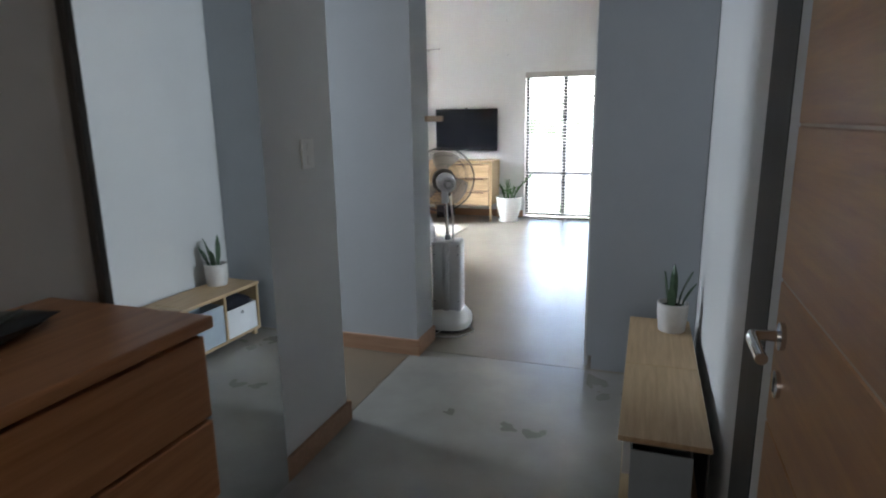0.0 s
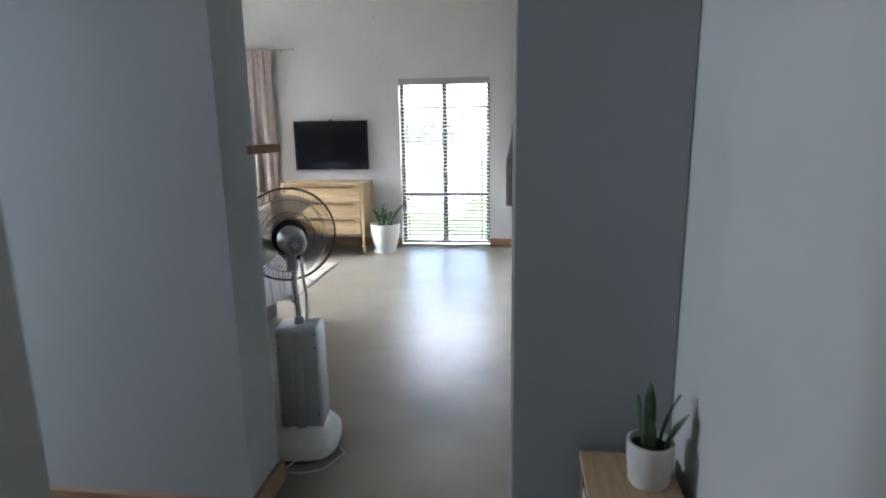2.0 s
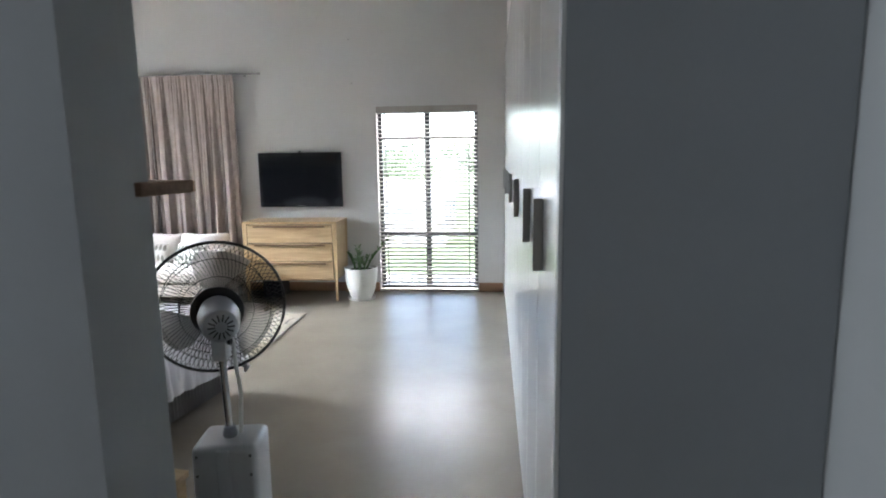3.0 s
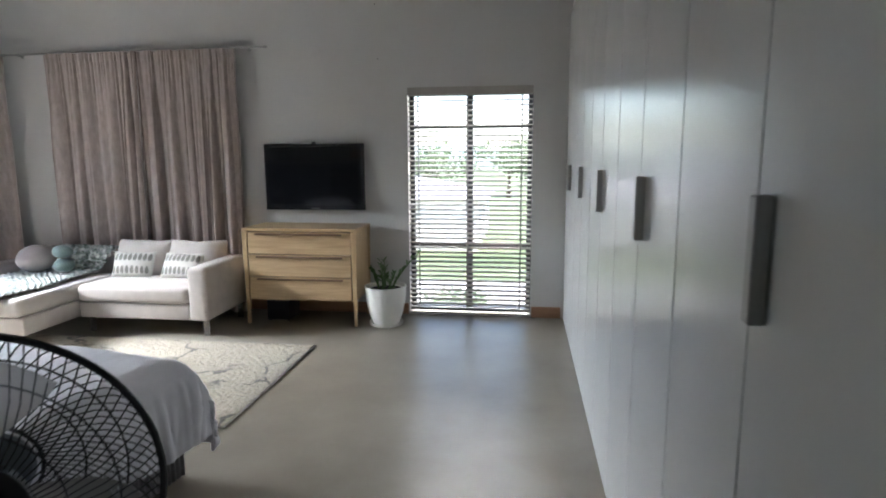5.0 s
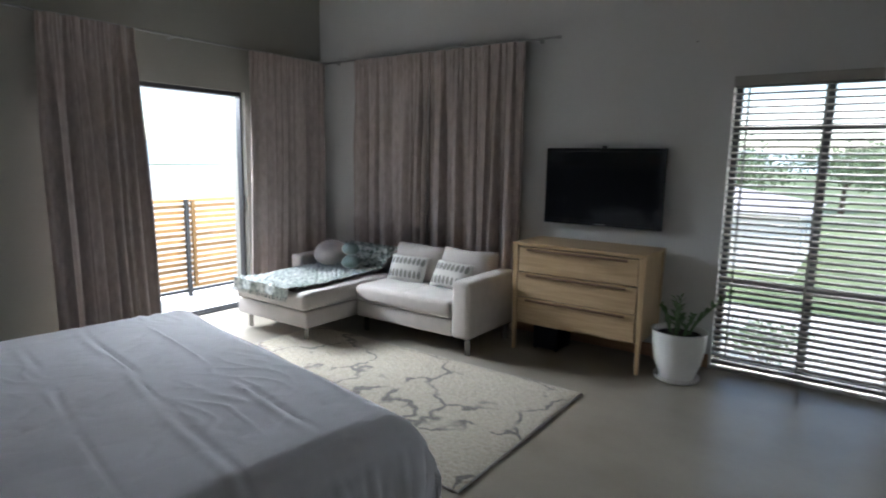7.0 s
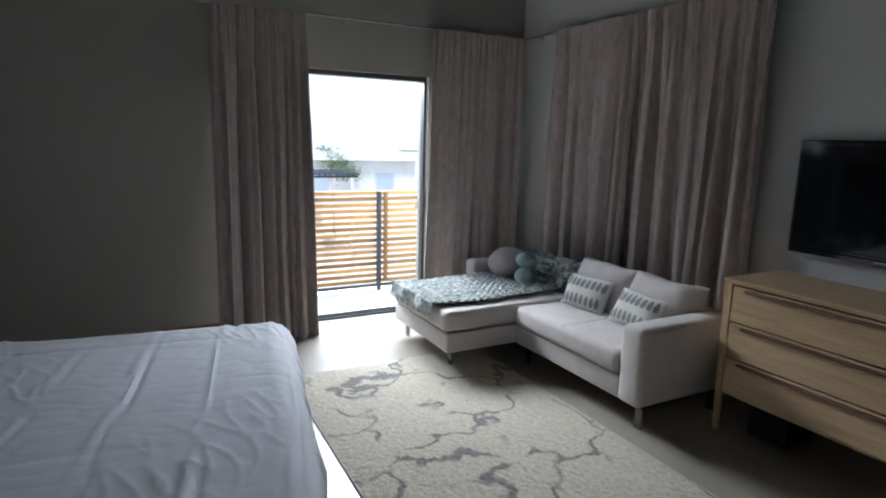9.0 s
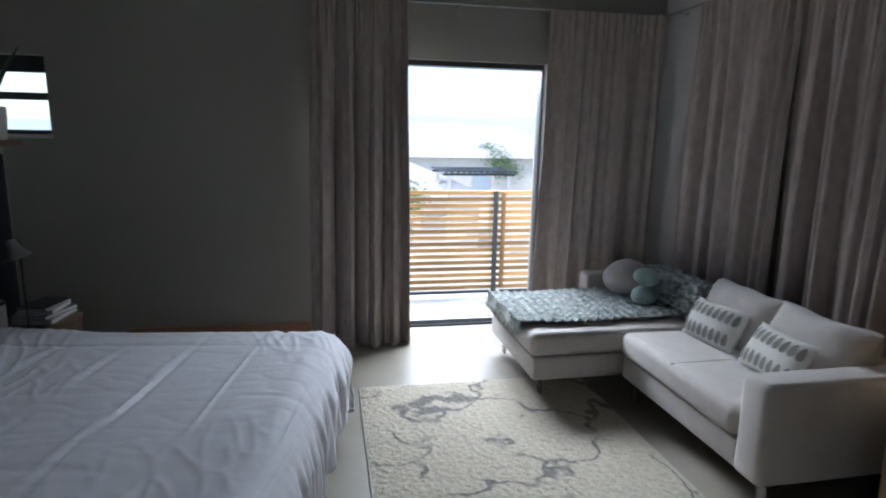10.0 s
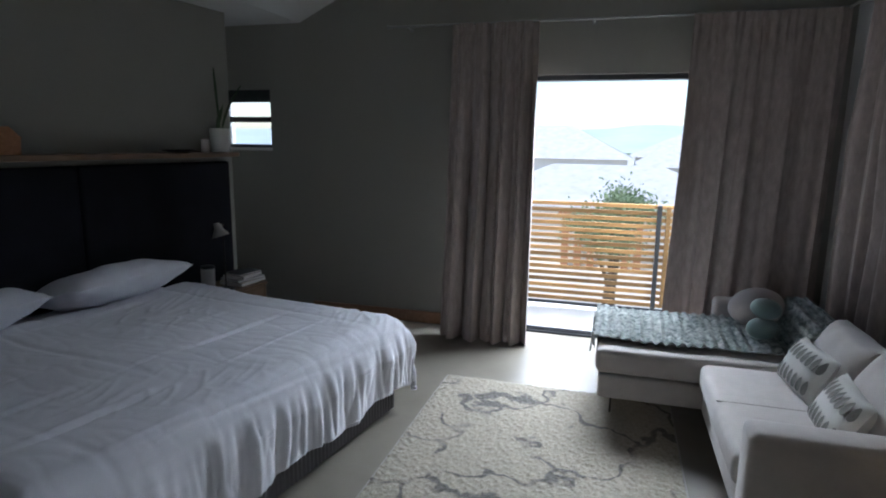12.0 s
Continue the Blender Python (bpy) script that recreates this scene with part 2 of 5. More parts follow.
M_PINE = wood("nightstand_wood", (0.17, 0.11, 0.07), (0.25, 0.17, 0.11), rough=0.5, axis=0)


def glass_mat():
    m = bpy.data.materials.new("window_glass")
    m.use_nodes = True
    b = m.node_tree.nodes["Principled BSDF"]
    b.inputs["Base Color"].default_value = (1, 1, 1, 1)
    b.inputs["Roughness"].default_value = 0.0
    b.inputs["Transmission Weight"].default_value = 1.0
    b.inputs["IOR"].default_value = 1.45
    return m


def mirror_mat():
    m = bpy.data.materials.new("mirror_silver")
    m.use_nodes = True
    b = m.node_tree.nodes["Principled BSDF"]
    b.inputs["Base Color"].default_value = (0.86, 0.88, 0.87, 1)
    b.inputs["Roughness"].default_value = 0.015
    b.inputs["Metallic"].default_value = 1.0
    return m


M_GLASS, M_MIRROR = glass_mat(), mirror_mat()
M_BLADE = mat("smoky_blade_plastic", (0.62, 0.60, 0.58), rough=0.3, var=0.04, bump=0)
M_BLADE.node_tree.nodes["Principled BSDF"].inputs["Alpha"].default_value = 0.38


# ---- builders ----
def add_box(bm, x0, x1, y0, y1, z0, z1, bevel=0.0, seg=2, m=None):
    r = bmesh.ops.create_cube(bm, size=1.0)
    vs = r["verts"]
    for v in vs:
        v.co = Vector((x0 + (v.co.x + 0.5) * (x1 - x0), y0 + (v.co.y + 0.5) * (y1 - y0), z0 + (v.co.z + 0.5) * (z1 - z0)))
    if bevel:
        es = list({e for v in vs for e in v.link_edges})
        out = bmesh.ops.bevel(bm, geom=es, offset=bevel, segments=seg, profile=0.5, affect="EDGES")
        vs = list({v for f in out["faces"] for v in f.verts} | {v for v in vs if v.is_valid})
    if m is not None:
        seen, todo = set(), [v for v in vs if v.is_valid]
        while todo:
            v = todo.pop()
            if v in seen:
                continue
            seen.add(v)
            todo += [e.other_vert(v) for e in v.link_edges]
        for v in seen:
            v.co = m @ v.co
    return bm


def box(x0, x1, y0, y1, z0, z1, bevel=0.0, seg=2, m=None):
    return add_box(bmesh.new(), x0, x1, y0, y1, z0, z1, bevel, seg, m)


def lathe(profile, seg=32, bm=None, m=None):
    bm = bm or bmesh.new()
    rings = []
    for r, z in profile:
        ring = []
        for i in range(seg):
            t = 2 * math.pi * i / seg
            co = Vector((r * math.cos(t), r * math.sin(t), z))
            ring.append(bm.verts.new(m @ co if m else co))
        rings.append(ring)
    for a, b in zip(rings, rings[1:]):
        for i in range(seg):
            j = (i + 1) % seg
            bm.faces.new((a[i], a[j], b[j], b[i]))
    bm.faces.new(list(reversed(rings[0])))
    bm.faces.new(rings[-1])
    return bm


def tube(points, r, seg=8, bm=None, closed=False, radii=None):
    bm = bm or bmesh.new()
    pts = [Vector(p) for p in points]
    n = len(pts)
    rings = []
    up = Vector((0.0312, 0.0521, 1.0)).normalized()
    for k, p in enumerate(pts):
        if closed:
            t = pts[(k + 1) % n] - pts[k - 1]
        else:
            t = pts[min(k + 1, n - 1)] - pts[max(k - 1, 0)]
        t.normalize()
        u = up if abs(t.dot(up)) < 0.95 else Vector((1, 0, 0))
        a = t.cross(u).normalized()
        b = t.cross(a).normalized()
        rad = radii[k] if radii else r
        rings.append([bm.verts.new(p + rad * (math.cos(2 * math.pi * i / seg) * a + math.sin(2 * math.pi * i / seg) * b)) for i in range(seg)])
    pairs = list(zip(rings, rings[1:])) + ([(rings[-1], rings[0])] if closed else [])
    for a, b in pairs:
        for i in range(seg):
            j = (i + 1) % seg
            bm.faces.new((a[i], a[j], b[j], b[i]))
    if not closed:
        bm.faces.new(list(reversed(rings[0])))
        bm.faces.new(rings[-1])
    return bm


def sheet(nu, nv, front, thick):
    """A closed cloth: front(u, v) gives a point, thick a vector to its back."""
    bm = bmesh.new()
    th = Vector(thick)
    A = [[bm.verts.new(Vector(front(i / nu, j / nv))) for j in range(nv + 1)] for i in range(nu + 1)]
    B = [[bm.verts.new(v.co + th) for v in row] for row in A]
    for i in range(nu):
        for j in range(nv):
            bm.faces.new((A[i][j], A[i + 1][j], A[i + 1][j + 1], A[i][j + 1]))
            bm.faces.new((B[i][j], B[i][j + 1], B[i + 1][j + 1], B[i + 1][j]))
    for i in range(nu):
        bm.faces.new((A[i][0], B[i][0], B[i + 1][0], A[i + 1][0]))
        bm.faces.new((A[i][nv], A[i + 1][nv], B[i + 1][nv], B[i][nv]))
    for j in range(nv):
        bm.faces.new((A[0][j], A[0][j + 1], B[0][j + 1], B[0][j]))
        bm.faces.new((A[nu][j], B[nu][j], B[nu][j + 1], A[nu][j + 1]))
    return bm


def cushion(w, h, d, puff=0.55, n=18, m=None, wob=0.006, seed=0):
    """A stuffed cushion lying in its own xy plane, thickest in the middle."""
    bm = bmesh.new()
    rows = {}
    for s in (1, -1):
        for i in range(n + 1):
            for j in range(n + 1):
                u, v = 2 * i / n - 1, 2 * j / n - 1
                edge = abs(i - n / 2) == n / 2 or abs(j - n / 2) == n / 2
                if edge and s == -1:
                    rows[(s, i, j)] = rows[(1, i, j)]
                    continue
                k = max(0.0, (1 - abs(u) ** 2.6)) ** puff * max(0.0, (1 - abs(v) ** 2.6)) ** puff
                pin = 1 - 0.06 * (1 - abs(u) ** 2) * abs(v) ** 3 
                pin2 = 1 - 0.06 * (1 - abs(v) ** 2) * abs(u) ** 3
                co = Vector((u * w / 2 * pin2, v * h / 2 * pin, s * d / 2 * k))
                co += noise.noise_vector(co * 7 + Vector((seed, 3 * s, 1))) * wob
                rows[(s, i, j)] = bm.verts.new(m @ co if m else co)
    for s in (1, -1):
        for i in range(n):
            for j in range(n):
                q = [rows[(s, i, j)], rows[(s, i + 1, j)], rows[(s, i + 1, j + 1)], rows[(s, i, j + 1)]]
                bm.faces.new(q if s == 1 else q[::-1])
    return bm


def part(name, bm, material, parent=None, label="", smooth=False):
    me = bpy.data.meshes.new(name)
    bmesh.ops.recalc_face_normals(bm, faces=bm.faces[:])
    if smooth:
        for f in bm.faces:
            f.smooth = True
        for e in bm.edges:
            if len(e.link_faces) == 2 and e.calc_face_angle(0) > radians(40):
                e.smooth = False
    bm.to_mesh(me)
    bm.free()
    me.materials.append(material)
    ob = new(name, me)
    if parent is not None:
        ob.parent = parent
    if label:
        tagged(ob, label)
    return ob


def thing(name, place, label, category, group="", kind=""):
    ob = new(name)
    ob.empty_display_size = 0.1
    ob.matrix_basis = place if isinstance(place, Matrix) else pose(*place)
    return tagged(ob, label, category, group, kind)


def setting(name, bm, material, label, category, smooth=False):
    return tagged(part(name, bm, material, smooth=smooth), label, category, kind="structure")


# ---- plan ----
WX0, WX1 = -5.97, 0.303          # balcony wall face, hall right wall face
YTV = 8.80                       # television wall face
WARD_X = -0.30                   # wardrobe front
EAVE, KNEE, PITCH = 2.62, 4.53, 0.48
HALL_L = -1.36                  # hall left wall face
TH = 0.22


def ceil_z(y):
    return EAVE + max(0.0, y - KNEE) * PITCH


# ---- floors ----
setting("floor", box(WX0 - TH, 1.2, 3.36, YTV + TH, -0.15, 0.0), M_FLOOR, "polished warm grey screed floor of the bedroom", "floor")
setting("floor_hall", box(HALL_L - 0.02, 1.2, -2.2, 3.355, -0.15, 0.0), M_FLOOR_HALL, "polished grey screed floor of the entrance passage", "floor")
setting("floor_side", box(WX0 - TH, HALL_L - 0.025, 1.6, 3.355, -0.15, 0.0), M_FLOOR_SIDE, "polished brown screed floor of the side passage", "floor")

# ---- walls ----
DOOR_Y0, DOOR_Y1, DOOR_H = 6.20, 7.80, 2.14
SW_Y0, SW_Y1, SW_Z0, SW_Z1 = 3.66, 4.205, 1.53, 2.06
WIN_X0, WIN_X1, WIN_Z0, WIN_Z1 = -1.76, -0.605, 0.02, 2.140


def wall_with_holes(u0, u1, z1, holes, make):
    """Blocks round rectangular holes (u0, u1, z0, z1), ordered along u."""
    bm = bmesh.new()
    at = u0
    for h0, h1, a0, a1 in holes:
        make(bm, at, h0, 0.0, z1)
        if a0 > 0.001:
            make(bm, h0, h1, 0.0, a0)
        make(bm, h0, h1, a1, z1)
        at = h1
    make(bm, at, u1, 0.0, z1)
    return bm


# backlit wall: the dark olive tone carries its shade
setting("wall_west", wall_with_holes(1.6, YTV + TH, 5.0, [(SW_Y0, SW_Y1, SW_Z0, SW_Z1), (DOOR_Y0, DOOR_Y1, 0.0, DOOR_H)], lambda bm, a, b, c, d: add_box(bm, WX0 - TH, WX0, a, b, c, d)), M_HEADWALL, "olive grey plaster wall with balcony door opening, its backlit shade in the tone", "wall")
setting("wall_north", wall_with_holes(WX0, 1.2, 5.0, [(WIN_X0, WIN_X1, WIN_Z0, WIN_Z1)], lambda bm, a, b, c, d: add_box(bm, a, b, YTV, YTV + TH, c, d)), M_WALL, "pale painted plaster wall behind the television", "wall")
PANEL_Y0 = 1.555
setting("wall_east", box(WX1, WX1 + TH, 1.852, 3.376, 0, 5.0), M_WALL, "pale painted wall behind the low bench", "wall")
setting("wall_east_near", box(WX1, WX1 + TH, -2.2, PANEL_Y0 - 0.002, 0, 5.0), M_WALL, "pale painted wall beside the open door", "wall")
setting("wall_east_panel", box(WX1 - 0.002, WX1 + TH, PANEL_Y0, 1.850, 0, 5.0), M_DARK, "dark upright timber panel set in the passage wall", "wall panel")
setting("wall_back", box(HALL_L - TH, 1.2, -2.4, -2.2, 0, 5.0), M_WALL, "plain painted wall closing the passage", "wall")
setting("wall_south_west", box(HALL_L - TH, HALL_L, -2.2, 2.38, 0, 5.0), M_WALL, "pale painted wall with mirror and light switch", "wall")
setting("wall_side_passage", box(WX0, HALL_L - TH, 1.6, 1.75, 0, 5.0), M_WALL, "plain painted wall of the side passage", "wall")
# unseen wall added to stop the side lamp leaking into the bedroom
setting("wall_side_end", box(-5.22, -5.10, 1.75, 3.80, 0, 5.0), M_WALL, "unseen cross wall added to keep side light out of the bedroom", "wall")
setting("wall_wardrobe_back", box(0.303, 0.303 + TH, 3.376, YTV, 0, 5.0), M_WALL, "plain painted wall behind the wardrobes", "wall")
setting("wall_bulkhead", box(WARD_X + 0.02, 0.303, 3.376, YTV, 2.74, 5.0), M_WALL, "painted bulkhead above the wardrobes", "wall")

# partition behind the bed, slightly askew in plan
SKEW = 9.0
PART_L = 4.20
PART = pose(-1.31, 3.48, 0, 0, 0, -SKEW)     # its own x runs back along the bed wall, y towards the bed
far_n = PART @ Vector((-PART_L, 0.0, 0.0))
near_n = PART @ Vector((-0.11, 0.0, 0.0))
PART_E, PART_S = -1.33, 3.27                 # its end in the passage and its face to the side passage
bmp = bmesh.new()
plan = [(PART_E, PART_S), (PART_E, 3.545), (near_n.x, near_n.y), (far_n.x, far_n.y), (far_n.x - 0.03, PART_S)]
low = [bmp.verts.new((x, y, 0.0)) for x, y in plan]
high = [bmp.verts.new((x, y, 5.0)) for x, y in plan]
bmp.faces.new(low[::-1])
bmp.faces.new(high)
for k in range(5):
    j = (k + 1) % 5
    bmp.faces.new((low[k], low[j], high[j], high[k]))
partition = setting("wall_partition", bmp, M_HEADWALL, "partition wall behind the bed head, shade put into its passage-side grey", "wall")
# passage faces take the grey that carries their shade
partition.data.materials.append(M_PASSAGE_SHADE)
for face in partition.data.polygons:
    if face.normal.y < -0.9 or face.normal.x > 0.9:
        face.material_index = 1

# ceiling: flat over the passage, rising towards the television wall
bmc = box(WX0 - TH, 1.2, 1.6, KNEE, EAVE, EAVE + 0.15)
add_box(bmc, HALL_L - TH, 1.2, -2.4, 1.6, EAVE, EAVE + 0.15)
y0, y1 = KNEE, YTV + TH
vs = [bmc.verts.new(Vector(c)) for c in ((WX0 - TH, y0, EAVE), (1.2, y0, EAVE), (1.2, y1, ceil_z(y1)), (WX0 - TH, y1, ceil_z(y1)))]
ws = [bmc.verts.new(v.co + Vector((0, 0, 0.15))) for v in vs]
bmc.faces.new(vs)
bmc.faces.new(ws[::-1])
for i in range(4):
    j = (i + 1) % 4
    bmc.faces.new((vs[i], ws[i], ws[j], vs[j]))
setting("ceiling", bmc, M_CEIL, "white painted ceiling, flat then rising steeply", "ceiling")


# ---- skirting ----
def skirt(name, x0, x1, y0, y1, m=None, h=0.105):
    return setting(name, box(x0, x1, y0, y1, 0.0, h, 0.004, 1, m), M_SKIRT, "varnished reddish brown wooden skirting board", "baseboard")


skirt("baseboard_hall", HALL_L, HALL_L + 0.02, 1.83, 2.38)
skirt("baseboard_hall_end", HALL_L - TH, HALL_L + 0.02, 2.38, 2.40)
skirt("baseboard_partition", -5.09, PART_E + 0.02, PART_S - 0.02, PART_S)
skirt("baseboard_partition_end", PART_E, PART_E + 0.02, PART_S, 3.56)
skirt("baseboard_window", WIN_X1 + 0.01, WARD_X - 0.02, YTV - 0.018, YTV)
skirt("baseboard_north", WX0, WIN_X0 - 0.01, YTV - 0.018, YTV)
skirt("baseboard_west", WX0, WX0 + 0.018, 4.6, DOOR_Y0 - 0.03)
skirt("baseboard_west_far", WX0, WX0 + 0.018, DOOR_Y1 + 0.03, YTV - 0.02)


# ---- wardrobes ----
def wardrobe_run():
    n, w, y0, top = 11, 0.49, 3.40, 2.72
    side = thing("wardrobe_end_panel", (0, 0, 0), "tall blue-grey end panel closing the wardrobes", "panel")
    part("board", box(WARD_X + 0.012, 0.30, 3.376, 3.398, 0.085, top, 0.002, 1), M_WARD_SIDE, side)
    part("edge_strip", box(WARD_X + 0.001, WARD_X + 0.0115, 3.376, 3.398, 0.085, top, 0.001, 1), M_WARD, side, "white edge strip")
    part("plinth", box(WARD_X + 0.045, 0.30, 3.380, 3.398, 0.0, 0.0845), M_WARD_SIDE, side)
    base = tagged(part("wardrobe_kickboard", box(WARD_X + 0.05, WARD_X + 0.07, 3.40, YTV - 0.004, 0.0, 0.07), M_WARD_SIDE), "grey recessed kickboard below the wardrobes", "kickboard")
    handle_at = {0: 0.34, 1: 0.42, 3: 0.41, 5: 0.45, 7: 0.50 - 0.03, 9: 0.42}
    for i in range(n):
        a, b = y0 + i * w, y0 + (i + 1) * w
        cup = thing("wardrobe", (0, a, 0), "tall glossy white wardrobe with a flush door", "wardrobe", "built-in wardrobes")
        part("body", box(WARD_X + 0.03, 0.298, 0.002, w - 0.002, 0.075, top), M_WARD, cup)
        d = part("door", box(WARD_X, WARD_X + 0.02, 0.0025, w - 0.0025, 0.012, top, 0.0025, 1), M_WARD, cup)
        if i in handle_at:
            yy = handle_at[i]
            hb = box(WARD_X - 0.028, WARD_X - 0.0002, yy, yy + 0.030, 1.23, 1.435, 0.003, 1)
            part("handle", hb, M_HANDLE, d, "flat brushed steel pull handle")


wardrobe_run()


# ---- windows, balcony door, blinds ----
def frame_bars(bm, u0, u1, z0, z1, t, make):
    make(bm, u0, u0 + t, z0, z1)
    make(bm, u1 - t, u1, z0, z1)
    make(bm, u0 + t, u1 - t, z1 - t, z1)
    make(bm, u0 + t, u1 - t, z0, z0 + t)


def tv_window():
    w = thing("window_1", (0, YTV, 0), "tall charcoal aluminium window with four panes", "window", kind="structure")
    mk = lambda bm, a, b, c, d: add_box(bm, a, b, 0.10, 0.15, c, d, 0.002, 1)
    bm = bmesh.new()
    frame_bars(bm, WIN_X0, WIN_X1, WIN_Z0, WIN_Z1, 0.045, mk)
    xm = (WIN_X0 + WIN_X1) / 2
    mk(bm, xm - 0.025, xm + 0.025, WIN_Z0 + 0.045, WIN_Z1 - 0.045)
    for z in (0.66, 1.79):
        for a, b in ((WIN_X0 + 0.045, xm - 0.025), (xm + 0.025, WIN_X1 - 0.045)):
            mk(bm, a, b, z - 0.02, z + 0.02)
    part("window_frame", bm, M_ALU, w)
    for a, b in ((WIN_X0 + 0.045, xm - 0.025), (xm + 0.025, WIN_X1 - 0.045)):
        for c, d in ((WIN_Z0 + 0.045, 0.64), (0.68, 1.77), (1.81, WIN_Z1 - 0.045)):
            p = part("pane", box(a, b, 0.122, 0.128, c, d), M_GLASS, w)
            p.visible_shadow = False


def venetian_blind():
    bl = thing("venetian_blind", (0, YTV, 0), "lowered dark wooden venetian blind with open slats", "blind")
    part("headrail", box(WIN_X0 + 0.001, WIN_X1 - 0.001, -0.006, 0.055, WIN_Z1 - 0.07, WIN_Z1 - 0.001, 0.003, 1), M_BLINDHEAD, bl, "pale wooden valance")
    part("bottom_rail", box(WIN_X0 + 0.01, WIN_X1 - 0.01, 0.006, 0.052, 0.040, 0.068, 0.003, 1), M_BLIND, bl)
    z, step = 0.105, 0.0455
    bm = bmesh.new()
    m = pose(0, 0.028, 0, 8, 0, 0)
    ends = []
    for x in (WIN_X0 + 0.006, WIN_X1 - 0.006):
        up = [(y, 0.0065 * (1 - (y / 0.026) ** 2)) for y in (-0.026, -0.013, 0.0, 0.013, 0.026)]
        ring = [(y, z + 0.0036) for y, z in up] + [(y, z - 0.0036) for y, z in up[::-1]]
        ends.append([bm.verts.new(m @ Vector((x, y, z))) for y, z in ring])
    for i in range(10):
        j = (i + 1) % 10
        bm.faces.new((ends[0][i], ends[0][j], ends[1][j], ends[1][i]))
    bm.faces.new(ends[0])
    bm.faces.new(ends[1][::-1])
    slat = part("slat", bm, M_BLIND, bl)
    slat.location.z = z
    while z < WIN_Z1 - 0.12:
        z += step
        s = new("slat", slat.data)
        s.parent = bl
        s.location.z = z
    for x in (WIN_X0 + 0.10, (WIN_X0 + WIN_X1) / 2 - 0.02, WIN_X1 - 0.10):
        part("ladder_tape", box(x - 0.007, x + 0.007, 0.001, 0.0025, 0.06, WIN_Z1 - 0.07), M_BLIND, bl)
    part("pull_cord", tube([(WIN_X1 - 0.22, -0.004, WIN_Z1 - 0.07), (WIN_X1 - 0.22, -0.004, 1.2)], 0.0015, 6), M_BLINDHEAD, bl)


def small_window():
    w = thing("window_2", (WX0, 0, 0), "small charcoal aluminium window with two panes", "window", kind="structure")
    mk = lambda bm, a, b, c, d: add_box(bm, -0.13, -0.08, a, b, c, d, 0.002, 1)
    bm = bmesh.new()
    frame_bars(bm, SW_Y0, SW_Y1, SW_Z0, SW_Z1 - 0.08, 0.03, mk)
    mk(bm, SW_Y0 + 0.03, SW_Y1 - 0.03, 1.765, 1.815)
    mk(bm, SW_Y0, SW_Y1, SW_Z1 - 0.08, SW_Z1)
    part("window_frame", bm, M_ALU, w)
    for c, d in ((SW_Z0 + 0.03, 1.765), (1.815, SW_Z1 - 0.11)):
        p = part("pane", box(-0.108, -0.102, SW_Y0 + 0.03, SW_Y1 - 0.03, c, d), M_GLASS, w)
        p.visible_shadow = False
    part("window_sill", box(-TH - 0.03, 0.01, SW_Y0 - 0.005, SW_Y1 + 0.005, SW_Z0 - 0.025, SW_Z0, 0.003, 1), M_WALL, w)


def balcony_door():
    w = thing("door_1", (WX0, 0, 0), "charcoal aluminium sliding balcony door standing open", "sliding door", kind="structure")
    mk = lambda bm, a, b, c, d: add_box(bm, -0.15, -0.04, a, b, c, d, 0.002, 1)
    bm = bmesh.new()
    mk(bm, DOOR_Y0, DOOR_Y0 + 0.04, 0.0, DOOR_H)
    add_box(bm, -0.12, -0.05, DOOR_Y1 - 0.022, DOOR_Y1, 0.0, DOOR_H, 0.002, 1)
    mk(bm, DOOR_Y0 + 0.04, DOOR_Y1 - 0.0225, DOOR_H - 0.04, DOOR_H)
    part("door_frame", bm, M_ALU, w)
    track = box(-0.15, -0.04, DOOR_Y0 + 0.04, DOOR_Y1 - 0.0225, 0.0, 0.018)
    for x in (-0.125, -0.095, -0.065):
        add_box(track, x - 0.003, x + 0.003, DOOR_Y0 + 0.04, DOOR_Y1 - 0.0225, 0.018, 0.03)
    part("track", track, M_ALU, w)
    bm = bmesh.new()
    mk2 = lambda bm, a, b, c, d: add_box(bm, -0.115, -0.075, a, b, c, d, 0.002, 1)
    frame_bars(bm, DOOR_Y0 + 0.045, 6.62, 0.031, DOOR_H - 0.052, 0.05, mk2)
    leaf = part("sliding_leaf", bm, M_ALU, w)
    p = part("pane", box(-0.098, -0.092, DOOR_Y0 + 0.095, 6.57, 0.081, DOOR_H - 0.102), M_GLASS, leaf)
    p.visible_shadow = False
    part("door_handle", box(-0.0495, -0.03, DOOR_Y1 - 0.021, DOOR_Y1 - 0.004, 0.95, 1.13, 0.004, 2), M_BLACK, w)


tv_window()
venetian_blind()
small_window()
balcony_door()
# unseen window assumed for the side light; the lamp stands before its solid pane
w3 = thing("window_3", (-5.099, 0, 0), "unseen window assumed in the side passage, in a charcoal frame", "window", kind="structure")
bm3 = bmesh.new()
frame_bars(bm3, 2.44, 3.20, 1.0, 2.2, 0.035, lambda bm, a, b, c, d: add_box(bm, 0.0, 0.03, a, b, c, d, 0.002, 1))
part("window_frame", bm3, M_ALU, w3)
part("pane", box(0.008, 0.014, 2.475, 3.165, 1.035, 2.165), M_PAPER, w3, "solid white pane")


# unseen window added round the fill lamp; the wall behind is solid
w4 = thing("fill_window", (0, -2.199, 0), "unseen window added to carry the passage fill lamp", "window", kind="structure")
bm4 = bmesh.new()
frame_bars(bm4, -0.80, -0.10, 1.4, 2.0, 0.035, lambda bm, a, b, c, d: add_box(bm, a, b, 0.0, 0.03, c, d, 0.002, 1))
part("window_frame", bm4, M_ALU, w4)
